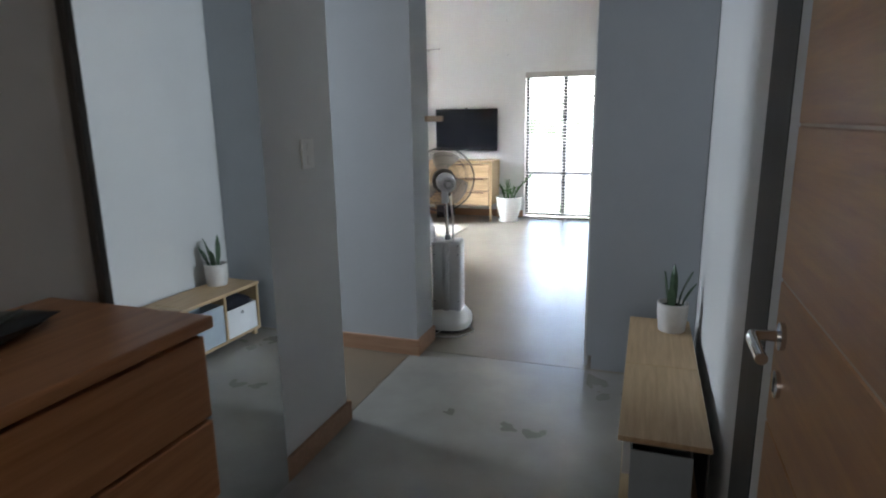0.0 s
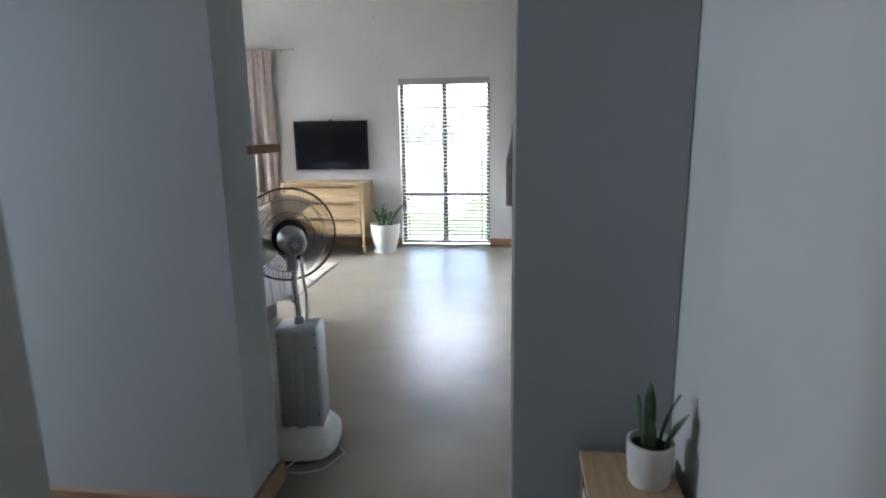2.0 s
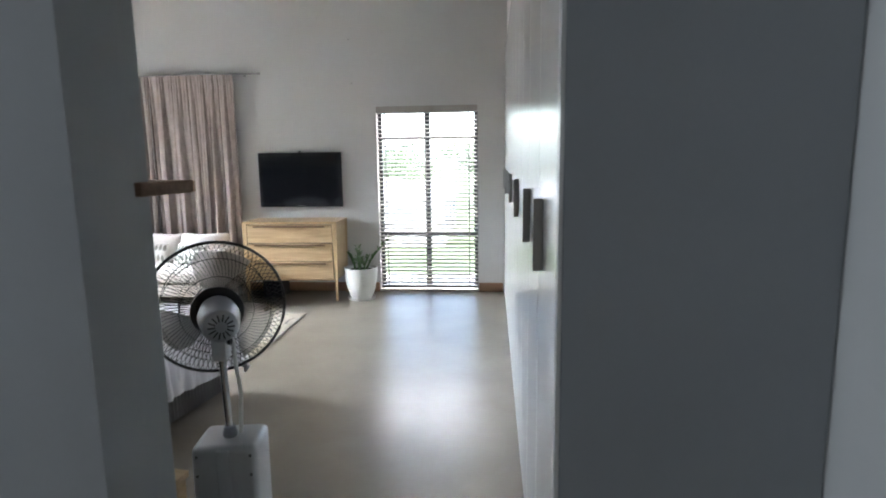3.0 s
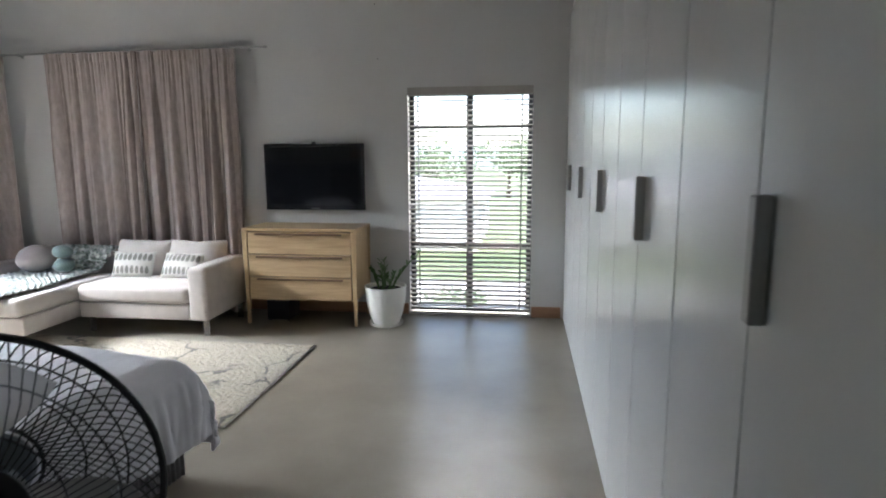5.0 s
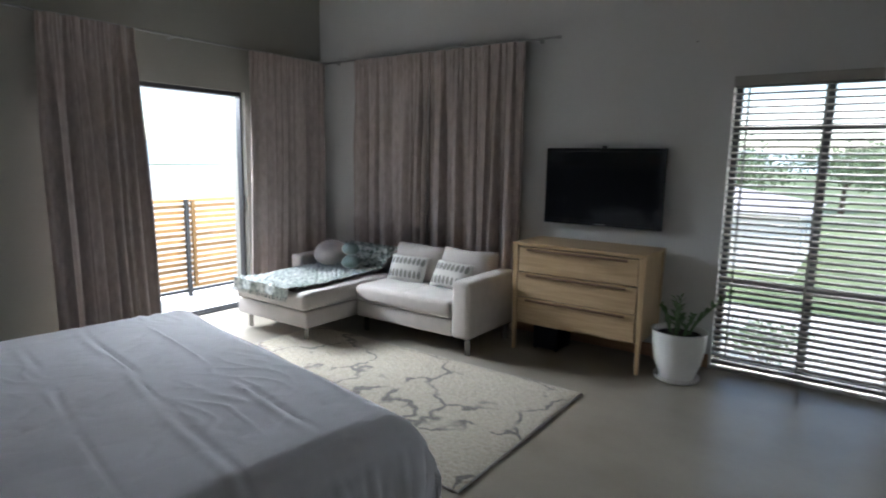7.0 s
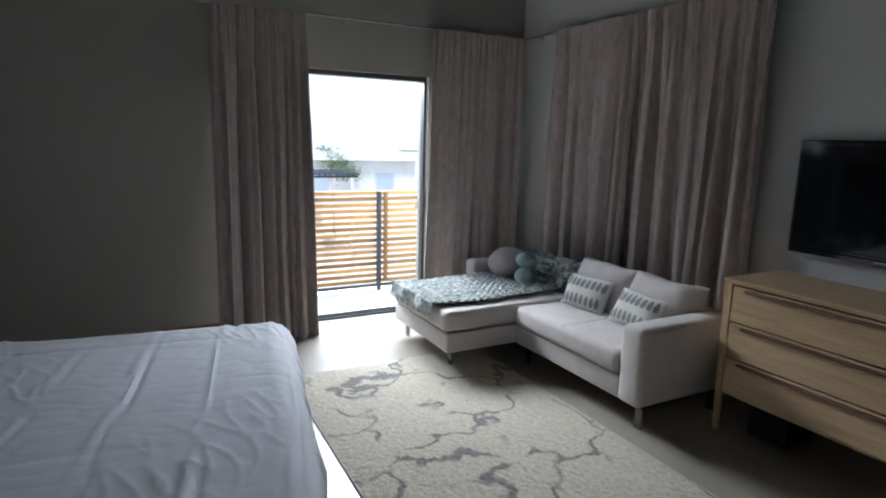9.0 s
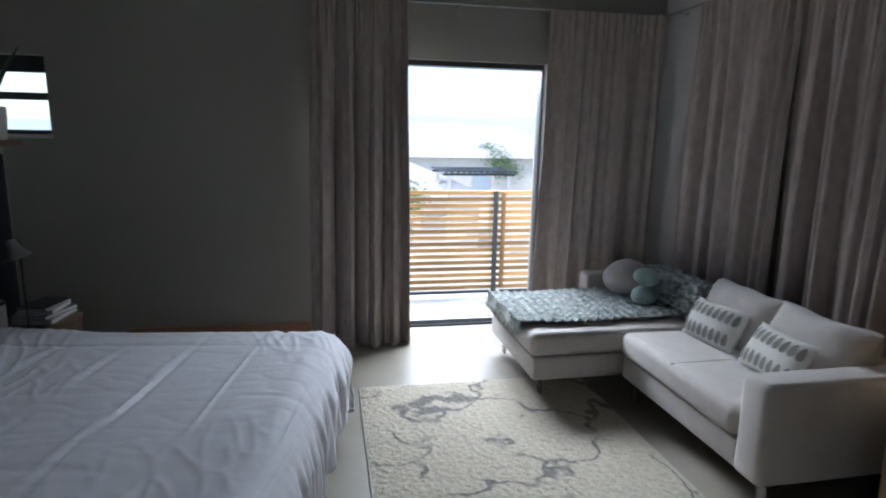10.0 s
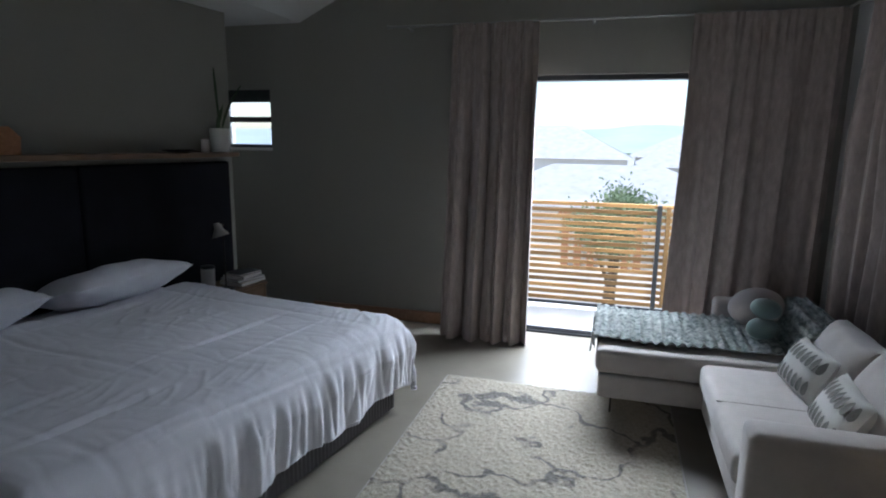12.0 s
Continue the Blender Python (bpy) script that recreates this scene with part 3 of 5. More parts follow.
part("pane", box(-0.765, -0.135, 0.008, 0.014, 1.435, 1.965), M_PAPER, w4, "solid white pane")


# ---- curtains and rods ----
def curtain(name, place, width, z_top, z_bot, folds, seed, label, amp=0.045, reach=(0.0, 0.0), push=0.0):
    """Hangs in its own xz plane, folds along y."""
    c = thing(name, place, label, "curtain", "bedroom curtains")

    def front(u, v):
        z = z_top + (z_bot - z_top) * v
        drop = min(1.0, max(0.0, (v - 0.03) / 0.30))
        uu = u + 0.050 * math.sin(4.3 * u + seed) + 0.026 * math.sin(11 * u + 2 * seed)
        ph = 2 * math.pi * folds * uu + 1.4 * v * noise.noise(Vector((u * 4, seed, 1)))
        k = (0.30 + 0.70 * drop) * (0.30 + 1.3 * abs(noise.noise(Vector((u * folds * 0.5, seed, v * 0.6)))) + 0.45 * max(0.0, noise.noise(Vector((u * 2.3, v * 0.9, seed + 4)))) + 0.45 * abs(2 * u - 1) ** 3)
        wave = math.sin(ph + 0.55 * math.sin(ph)) + 0.34 * math.sin(ph * 2.3 + seed) + 0.16 * math.sin(ph * 3.7 + 2 * seed)
        fine = math.sin(2 * math.pi * folds * 4.5 * (u + 0.006 * math.sin(40 * u)))
        wob = noise.noise(Vector((u * 5 + seed, v * 1.6, seed))) * 0.024 * (0.3 + v)
        x = (u - 0.5) * width + reach[0] * (u - 1) * v ** 1.3 + reach[1] * u * v ** 1.3
        x += 0.014 * math.sin(ph * 2 + seed) * k + noise.noise(Vector((u * 9, v * 2, seed + 7))) * 0.012 * v
        y = amp * k * wave + 0.0075 * fine * (1 - drop) ** 2 + wob - push * v ** 1.4
        return x, y, z

    cloth = part("cloth", sheet(int(folds * 26), 64, front, (0, 0.004, 0)), M_CURTAIN, c, smooth=True)
    tape = sheet(int(folds * 28), 3, lambda u, v: tuple(Vector(front(u, 0.0)) + Vector((0, -0.004 - 0.002 * math.sin(2 * math.pi * folds * 4.5 * u), 0.028 - 0.085 * v))), (0, 0.003, 0))
    part("gathered_heading", tape, M_CURTAIN, c, smooth=True)
    hem = sheet(int(folds * 16), 2, lambda u, v: tuple(Vector(front(u, 0.972 + 0.02 * v)) + Vector((0, -0.003, 0))), (0, 0.002, 0))
    part("hem", hem, M_CURTAIN, c, smooth=True)
    return c


ROD_Z, ROD_X, ROD_Y = 2.52, -5.82, 8.70
curtain("curtain", (-4.86, 8.69, 0, 0, 0, 0), 0.98, ROD_Z - 0.03, 0.0008, 6.0, 1.3, "full-length dusty pink linen curtain with soft folds", amp=0.056)
curtain("curtain", (-3.865, 8.69, 0, 0, 0, 0), 1.01, ROD_Z - 0.03, 0.0008, 6.5, 2.9, "full-length dusty pink linen curtain with soft folds", amp=0.060)
curtain("curtain", (-5.80, 8.23, 0, 0, 0, 90), 0.97, ROD_Z - 0.03, 0.0008, 4.0, 4.1, "full-length dusty pink linen curtain drawn beside the balcony door", amp=0.042, reach=(0.06, 0.0))
curtain("curtain", (-5.80, 6.325, 0, 0, 0, 90), 0.69, ROD_Z - 0.03, 0.0008, 4.7, 7.7, "bunched dusty pink linen curtain beside the balcony door", amp=0.085, reach=(0.04, 0.0), push=0.15)


def rod(name, a, b, wall):
    a, b, wall = Vector(a), Vector(b), Vector(wall)
    d = (b - a).normalized()
    r = thing(name, (0, 0, 0), "slim brushed steel curtain rod on wall brackets", "curtain rod", "curtain rods")
    part("pole", tube([a, a.lerp(b, 0.5), b], 0.0095, 10), M_HANDLE, r, smooth=True)
    for p, s in ((a, -1), (b, 1)):
        part("finial", tube([p, p + d * s * 0.03], 0.014, 10), M_HANDLE, r, smooth=True)
    for k in (0.04, 0.5, 0.93):
        p = a.lerp(b, k)
        bm = tube([p, p + wall], 0.006, 8)
        tube([p + wall * 0.97, p + wall], 0.02, 10, bm)
        part("bracket", bm, M_HANDLE, r)


rod("curtain_rod", (-5.78, ROD_Y, ROD_Z), (-3.08, ROD_Y, ROD_Z), (0, YTV - ROD_Y, 0))
rod("curtain_rod", (ROD_X, 5.45, ROD_Z), (ROD_X, 8.66, ROD_Z), (WX0 - ROD_X, 0, 0))


# ---- bed ----
BED = pose(-3.597, 3.83, 0, 0, 0, -9.5)
BW, BL = 2.00, 2.10      # own x across, own y from head to foot


def bed():
    b = thing("bed", BED, "king-size bed with a rumpled grey cotton duvet", "bed")
    part("base", box(-BW / 2, BW / 2, 0.10, BL - 0.03, 0.05, 0.32, 0.02, 2), M_VALANCE, b)
    # ribbed valance round three sides
    def rib(u, v):
        per = 2 * BL + BW
        s = u * per
        if s < BL:
            x, y, nx, ny = -BW / 2, 0.02 + s, -1, 0
        elif s < BL + BW:
            x, y, nx, ny = -BW / 2 + (s - BL), BL, 0, 1
        else:
            x, y, nx, ny = BW / 2, BL - (s - BL - BW) + 0.02, 1, 0
        o = 0.012 + 0.005 * math.sin(s * 2 * math.pi / 0.03)
        return x + nx * o, y + ny * o, 0.33 - 0.31 * v
    part("valance", sheet(1600, 1, rib, (0, 0, 0.001)), M_VALANCE, b, "ribbed grey valance cloth", smooth=True)
    part("mattress", box(-BW / 2 + 0.01, BW / 2 - 0.01, 0.10, BL - 0.03, 0.32, 0.55, 0.05, 4), M_DUVET, b, smooth=True)
    # duvet: top with creases, hanging sides and foot
    nu, nv = 260, 220
    hang_s, hang_f, top, rad = 0.32, 0.36, 0.60, 0.13
    y_head = 0.42

    def bend(s, half, hang, lift):
        """Along the cloth from the middle: flat, round over the edge, then down. Gives place and drop."""
        flat = half - rad
        if s <= flat:
            return s, 0.0
        q = (s - flat) / rad
        if q < math.pi / 2:
            return flat + rad * math.sin(q), rad * (1 - math.cos(q))
        return half, rad + (q - math.pi / 2) * rad

    def front(u, v):
        half_x = BW / 2 + 0.09
        span = half_x + hang_s
        s = (2 * u - 1) * span
        px, dx = bend(abs(s), half_x, hang_s, 0)
        L = BL + 0.07 - y_head
        t = v * (L + hang_f)
        py, dy = bend(t, L, hang_f, 0)
        x, y = math.copysign(px, s), y_head + py
        drop = math.hypot(dx, dy) if dx and dy else dx + dy
        corner = min(1.0, max(0.0, min(dx, dy) / 0.2))
        drop = min(drop, 0.40 + 0.08 * corner)
        z = top - drop
        p = Vector((s * 2.2, t * 2.2, 0.3))
        c1 = noise.noise(p * 0.7) * 0.020
        # straight fold creases across the bed, broken here and there
        g = min(1.0, max(0.0, 0.55 + 1.1 * noise.noise(Vector((s * 1.6 + 9, t * 1.1, 2)))))
        f1 = ((t + 0.10 * noise.noise(Vector((s * 0.9, t * 1.3, 5))) + 0.05 * s) / 0.31) % 1 - 0.5
        c2 = (0.010 * math.exp(-(f1 / 0.055) ** 2) - 0.012 * math.exp(-((f1 - 0.12) / 0.045) ** 2)) * g * max(0.0, min(1.0, 0.6 + 2.2 * noise.noise(Vector((s * 2.1, math.floor(t / 0.31 + 0.5) * 3.7, 4)))))
        f2 = ((s + 0.06 * noise.noise(Vector((s * 0.8, t * 1.3, 15)))) / 0.52) % 1 - 0.5
        c3 = -0.008 * math.exp(-(f2 / 0.035) ** 2) * (1 - g)
        patch = max(0.0, min(1.0, 0.05 + 2.0 * noise.noise(Vector((s * 1.3 + 3, t * 1.5, 11)))))
        warp = 0.5 * noise.noise(Vector((s * 3, t * 3, 21)))
        ridge = (1 - abs(noise.noise(Vector((s * 3.2 + t * 1.2 + warp, t * 12 - s * 5 + warp, 8))))) ** 9
        tuck = (1 - abs(noise.noise(Vector((s * 13 + warp, t * 4 + s * 2, 18))))) ** 11
        fine = 0.008 * ridge * patch - 0.0025 * tuck * (1 - patch) + noise.noise(Vector((s * 6, t * 6, 1))) * 0.002
        flat = 1.0 if drop < rad else 0.3
        z += (c1 + c2 + c3 + fine) * flat
        if drop > rad * 0.6:
            w = min(1.0, (drop - rad * 0.6) / 0.12)
            if dy > rad * 0.5:
                y += w * (0.030 * noise.noise(Vector((s * 8, t * 1.5, 3))) + 0.024 * abs(noise.noise(Vector((s * 17, t * 3, 6)))) + 0.005 * math.sin(s * 47 + 3 * math.sin(s * 6))) + 0.02 * w
            if dx > rad * 0.5:
                x += math.copysign(w * (0.030 * noise.noise(Vector((t * 8, s * 1.5, 3))) + 0.024 * abs(noise.noise(Vector((t * 17, s * 3, 6)))) + 0.005 * math.sin(t * 45 + 3 * math.sin(t * 6))) + 0.02 * w, s)
            z += 0.015 * w * math.sin(s * 9 + t * 7)
        return x, y, z

    part("duvet", sheet(nu, nv, front, (0, 0, -0.018)), M_DUVET, b, "rumpled pale grey cotton duvet", smooth=True)
    return b


bed()


def pillow(x, y, turn, tilt, seed):
    m = BED @ pose(x, y, 0.69, tilt, 0, turn)
    p = thing("pillow", m, "plump grey cotton pillow on the bed", "pillow", "bed pillows")
    part("case", cushion(0.84, 0.54, 0.24, 0.5, 28, seed=seed, wob=0.02), M_DUVET, p, smooth=True)
    rim = [(0.395 * math.copysign(abs(math.cos(a)) ** 0.3, math.cos(a)), 0.252 * math.copysign(abs(math.sin(a)) ** 0.3, math.sin(a)), 0.0) for a in [2 * math.pi * k / 48 for k in range(48)]]
    part("seam", tube(rim, 0.004, 6, closed=True), M_DUVET, p)


pillow(-0.50, 0.33, 4, 16, 2)
pillow(0.44, 0.34, -3, 16, 5)


# ---- headboard, shelf and what stands on it ----
def headboard():
    h = thing("headboard", PART @ Matrix.Translation((-2.45, 0.0, 0)), "black upholstered headboard of square panels", "headboard")
    for k in range(3):
        x0 = -1.66 + k * 1.285
        part("panel", box(x0 + 0.004, x0 + 1.281, 0.002, 0.07, 0.42, 1.425, 0.02, 3), M_HEADBOARD, h, smooth=True)


headboard()
SHELF = PART @ Matrix.Translation((-2.02, 0.0, 1.46))
sh = thing("shelf", SHELF, "long floating wooden shelf above the headboard", "shelf")
part("board", box(-2.06, 2.02, 0.001, 0.20, 0.006, 0.042, 0.004, 2), M_SHELFWOOD, sh)
part("edge_strip", box(-2.062, 2.022, 0.2005, 0.204, 0.009, 0.039), M_SHELFWOOD, sh)


def blade_leaf(h, w, lean, turn, twist=0.4, bm=None, at=(0, 0, 0)):
    """One stiff sword-shaped leaf with thickness."""
    bm = bm or bmesh.new()
    base = Matrix.Translation(at) @ pose(0, 0, 0, 0, 0, turn)
    n = 10
    rows = []
    for k in range(n + 1):
        t = k / n
        ww = w * (0.55 + 0.9 * t - 1.45 * t ** 3.2) * 0.5 + 0.0012
        y = lean * h * t ** 1.6
        z = h * t * (1 - 0.15 * lean * t)
        tw = twist * t + 0.15 * math.sin(4 * t)
        cx = Vector((math.cos(tw), math.sin(tw), 0))
        nn = Vector((-math.sin(tw), math.cos(tw), 0))
        c = Vector((0, y, z))
        rows.append([bm.verts.new(base @ q) for q in (c - cx * ww, c + nn * 0.002 + Vector((0, -0.15 * ww, 0)), c + cx * ww, c - nn * 0.002 + Vector((0, -0.15 * ww - 0.004, 0)))])
    for a, b in zip(rows, rows[1:]):
        for i in range(4):
            j = (i + 1) % 4
            bm.faces.new((a[i], a[j], b[j], b[i]))
    bm.faces.new(rows[0][::-1])
    bm.faces.new(rows[-1])
    return bm


def snake_plant(place, r, h, leaves, label, pot_mat, scale=1.0, name="potted_plant"):
    p = thing(name, place, label, "plant", "potted snake plants")
    part("pot", lathe([(r * 0.80, 0), (r * 0.86, 0.006), (r * 0.98, h * 0.6), (r, h), (r - 0.008, h + 0.002), (r - 0.010, h * 0.85), (0.005, h * 0.85)], 36), pot_mat, p, smooth=True)
    part("soil", lathe([(r - 0.011, h * 0.86), (r * 0.6, h * 0.90), (0.004, h * 0.91)], 20), M_SOIL, p)
    for k, (dx, dy, hh, lean, turn) in enumerate(leaves):
        part("leaf", blade_leaf(hh, 0.045 * scale, lean, turn, 0.5 if k % 2 else -0.4, at=(dx, dy, h * 0.86)), M_LEAF, p, smooth=True)
    return p


snake_plant(SHELF @ Matrix.Translation((-1.96, 0.105, 0.0425)), 0.078, 0.185, [(0, 0, 0.50, 0.05, 200), (-0.02, 0.01, 0.40, 0.42, 60), (0.02, 0, 0.24, 0.5, 110)], "white pot with a sword-leaved plant on the shelf", M_CERAMIC)
cupob = thing("cup", SHELF @ Matrix.Translation((-1.82, 0.09, 0.0425)), "small white ceramic cup on the shelf", "cup")
part("bowl", lathe([(0.024, 0), (0.03, 0.01), (0.031, 0.10), (0.028, 0.10), (0.026, 0.012), (0.003, 0.011)], 24), M_CERAMIC, cupob, smooth=True)
wood_box = thing("wooden_basket", SHELF @ Matrix.Translation((-0.32, 0.10, 0.0425)), "small honey-coloured wooden house-shaped ornament on the shelf", "ornament")
wb = bmesh.new()
prof = [(-0.11, 0), (0.11, 0), (0.12, 0.09), (0.05, 0.155), (-0.06, 0.16), (-0.12, 0.10)]
va = [wb.verts.new((x, -0.05, z)) for x, z in prof]
vb = [wb.verts.new((x, 0.05, z)) for x, z in prof]
wb.faces.new(va)
wb.faces.new(vb[::-1])
for i in range(6):
    j = (i + 1) % 6
    wb.faces.new((va[i], vb[i], vb[j], va[j]))
part("body", wb, M_CHEST, wood_box)
tray = thing("tray", SHELF @ Matrix.Translation((-1.55, 0.10, 0.0425)), "flat dark dish lying on the shelf", "dish")
part("dish", lathe([(0.06, 0), (0.13, 0.018), (0.135, 0.022), (0.128, 0.020), (0.05, 0.006), (0.003, 0.006)], 28, m=Matrix.Diagonal((1.0, 0.6, 1, 1))), M_BLACK, tray, smooth=True)
frame_ob = thing("picture_frame", SHELF @ pose(1.90, 0.06, 0.0425, 0, 0, 20), "small dark framed picture standing on the shelf", "picture frame")
fb = bmesh.new()
frame_bars(fb, -0.06, 0.06, 0.0, 0.30, 0.012, lambda bm, a, b, c, d: add_box(bm, a, b, -0.008, 0.008, c, d))
part("rim", fb, M_BLACK, frame_ob)
part("print", box(-0.048, 0.048, -0.002, 0.002, 0.012, 0.288), M_GREYBOX, frame_ob)


# ---- nightstands ----
def nightstand(place, label, wood_mat):
    n = thing("nightstand", place, label, "nightstand", "nightstands")
    part("top", box(-0.22, 0.22, 0.0, 0.36, 0.425, 0.45, 0.004, 2), wood_mat, n)
    bm = box(-0.21, -0.19, 0.005, 0.35, 0.10, 0.425)
    part("side", bm, wood_mat, n)
    part("side", box(0.19, 0.21, 0.005, 0.35, 0.10, 0.425), wood_mat, n)
    part("shelf", box(-0.19, 0.19, 0.005, 0.35, 0.10, 0.12), wood_mat, n)
    d = part("drawer", box(-0.187, 0.187, 0.02, 0.352, 0.29, 0.42, 0.003, 1), wood_mat, n)
    part("knob", lathe([(0.006, 0), (0.012, 0.012), (0.010, 0.022), (0.002, 0.024)], 14, m=pose(0, 0.352, 0.355, -90)), M_HANDLE, d)
    for x in (-0.19, 0.19):
        for y in (0.03, 0.33):
            part("leg", lathe([(0.011, 0), (0.016, 0.10)], 10, m=Matrix.Translation((x, y, 0))), wood_mat, n)


nightstand(PART @ Matrix.Translation((-3.86, 0.09, 0)), "small brown wooden nightstand stacked with books", M_PINE)
nightstand(PART @ Matrix.Translation((-0.52, 0.09, 0)), "small pale oak nightstand near the passage", M_OAK)


def book(place, w, d, h, material, label):
    b = thing("book", place, label, "book", "books on the nightstand")
    part("cover", box(-w / 2, w / 2, -d / 2, d / 2, 0, 0.003), material, b)
    part("cover", box(-w / 2, w / 2, -d / 2, d / 2, h - 0.003, h), material, b)
    part("spine", box(-w / 2 - 0.003, -w / 2, -d / 2, d / 2, 0, h), material, b)
    part("page_block", box(-w / 2 + 0.001, w / 2 - 0.004, -d / 2 + 0.003, d / 2 - 0.003, 0.003, h - 0.003), M_PAPER, b)


zb = 0.4502
for k, (w, d, h, t) in enumerate(((0.22, 0.29, 0.028, 4), (0.21, 0.27, 0.022, -6), (0.19, 0.25, 0.026, 9), (0.17, 0.23, 0.015, -3))):
    book(PART @ pose(-3.96, 0.30, zb, 0, 0, 90 + t), w, d, h, M_BOOKS[k % 4], "closed book lying in a pile on the nightstand")
    zb += h + 0.0003


def desk_lamp(place):
    l = thing("desk_lamp", place, "slim reading lamp with a small metal shade", "lamp")
    part("foot", lathe([(0.065, 0), (0.066, 0.008), (0.05, 0.016), (0.01, 0.02)], 28), M_BLACK, l, smooth=True)
    part("stem", tube([(0, 0, 0.015), (0, 0, 0.25), (0.0, 0.0, 0.46), (0.012, 0, 0.50)], 0.005, 8), M_BLACK, l, smooth=True)
    part("joint", lathe([(0.012, -0.012), (0.014, 0), (0.012, 0.012)], 14, m=Matrix.Translation((0.012, 0, 0.505))), M_CHROME, l)
    part("shade", lathe([(0.018, 0.10), (0.022, 0.095), (0.028, 0.06), (0.065, 0.0), (0.063, 0.0), (0.025, 0.058), (0.004, 0.092)], 28, m=pose(0.045, 0.02, 0.43, 14, 8, 0)), M_HANDLE, l, "satin metal cone shade", smooth=True)


desk_lamp(PART @ Matrix.Translation((-3.72, 0.355, 0.4505)))
jar = thing("canister", PART @ Matrix.Translation((-3.69, 0.20, 0.4505)), "cream lidded canister beside the lamp", "canister")
part("body", lathe([(0.048, 0), (0.052, 0.006), (0.052, 0.15), (0.046, 0.155), (0.003, 0.155)], 28), M_CONCRETEPOT, jar, smooth=True)
part("lid", lathe([(0.053, 0.156), (0.053, 0.172), (0.046, 0.176), (0.003, 0.176)], 28), M_BLACK, jar, "dark lid", smooth=True)
bottle = thing("bottle", PART @ Matrix.Translation((-0.45, 0.28, 0.4505)), "clear pale plastic bottle on the nightstand", "bottle")
part("body", lathe([(0.028, 0), (0.032, 0.008), (0.032, 0.12), (0.012, 0.15), (0.012, 0.17), (0.002, 0.17)], 20), M_WHITEPL, bottle, smooth=True)
part("cap", lathe([(0.014, 0.1705), (0.014, 0.19), (0.002, 0.192)], 16), M_PAPER, bottle)

# ---- rug ----
rug = thing("rug", (-3.59, 6.975, 0), "thick cream shaggy rug with wandering charcoal lines", "rug")
RW, RL = 2.52, 1.45


def rug_top(u, v):
    x, y = (u - 0.5) * RW, (v - 0.5) * RL
    e = min(1.0, 12 * min(u * RW, (1 - u) * RW, v * RL, (1 - v) * RL))
    p = Vector((x * 38, y * 38, 0))
    h = 0.012 + 0.012 * e ** 0.5 + 0.0055 * noise.noise(p) + 0.004 * noise.noise(p * 2.3) + 0.003 * noise.noise(p * 0.2)
    return x + 0.006 * noise.noise(Vector((y * 30, x * 3, 4))), y + 0.006 * noise.noise(Vector((x * 30, y * 3, 9))), h


part("pile_layer", sheet(360, 210, rug_top, (0, 0, -0.011)), M_RUG, rug, smooth=True)
part("binding", tube([(-RW / 2, -RL / 2, 0.007), (0, -RL / 2, 0.007), (RW / 2, -RL / 2, 0.007), (RW / 2, 0, 0.007), (RW / 2, RL / 2, 0.007), (0, RL / 2, 0.007), (-RW / 2, RL / 2, 0.007), (-RW / 2, 0, 0.007)], 0.007, 6, closed=True), M_BLINDHEAD, rug)


# ---- sofa ----
def sofa():
    s = thing("corner_sofa", (0, 0, 0), "pale beige fabric sofa with a chaise at one end", "sofa")
    sx0, sx1, sy0, sy1 = -4.50, -3.30, 7.83, 8.58
    cx0, cx1, cy0 = -5.42, -4.51, 7.26
    leg_pts = [(-3.35, 7.88), (-4.44, 7.90), (-3.35, 8.48), (-4.44, 8.48), (-4.60, 7.34), (-5.34, 7.34), (-4.60, 8.48), (-5.34, 8.48)]
    part("seat_base", box(sx0, sx1 - 0.17, sy0, sy1, 0.14, 0.28, 0.015, 3), M_SOFA, s, smooth=True)
    part("chaise_base", box(cx0, cx1, cy0, sy1, 0.14, 0.28, 0.015, 3), M_SOFA, s, smooth=True)
    part("seat_cushion", box(sx0 + 0.004, sx1 - 0.174, sy0 - 0.03, sy1 - 0.2, 0.282, 0.43, 0.045, 5), M_SOFA, s, smooth=True)
    part("chaise_cushion", box(cx0 + 0.003, cx1 - 0.003, cy0 - 0.02, sy1 - 0.2, 0.282, 0.43, 0.045, 5), M_SOFA, s, smooth=True)
    part("armrest", box(sx1 - 0.17, sx1, sy0 - 0.02, sy1, 0.14, 0.60, 0.035, 4), M_SOFA, s, smooth=True)
    part("armrest", box(cx0 - 0.16, cx0, 8.00, sy1, 0.14, 0.56, 0.035, 4), M_SOFA, s, smooth=True)
    part("back_frame", box(cx0, sx1 - 0.172, sy1 - 0.12, sy1 + 0.03, 0.14, 0.60, 0.03, 3), M_SOFA, s, smooth=True)
    part("seat_seam", tube([((sx0 + sx1 - 0.17) / 2, sy0 - 0.02, 0.428), ((sx0 + sx1 - 0.17) / 2, sy1 - 0.25, 0.431)], 0.004, 6), M_SOFA, s)
    for x, w, k in ((-4.235, 0.57, 1), (-3.715, 0.57, 2)):
        part("back_cushion", cushion(w, 0.38, 0.25, 0.36, 24, pose(x, sy1 - 0.165, 0.56, 72), wob=0.015, seed=k), M_SOFA, s, smooth=True)
    for x, y in leg_pts:
        bm = box(x - 0.026, x + 0.026, y - 0.006, y + 0.006, 0.0, 0.134, 0.002, 1)
        add_box(bm, x - 0.03, x + 0.03, y - 0.006, y + 0.06, 0.1345, 0.1405)
        part("leg", bm, M_LEGSTEEL, s)


sofa()


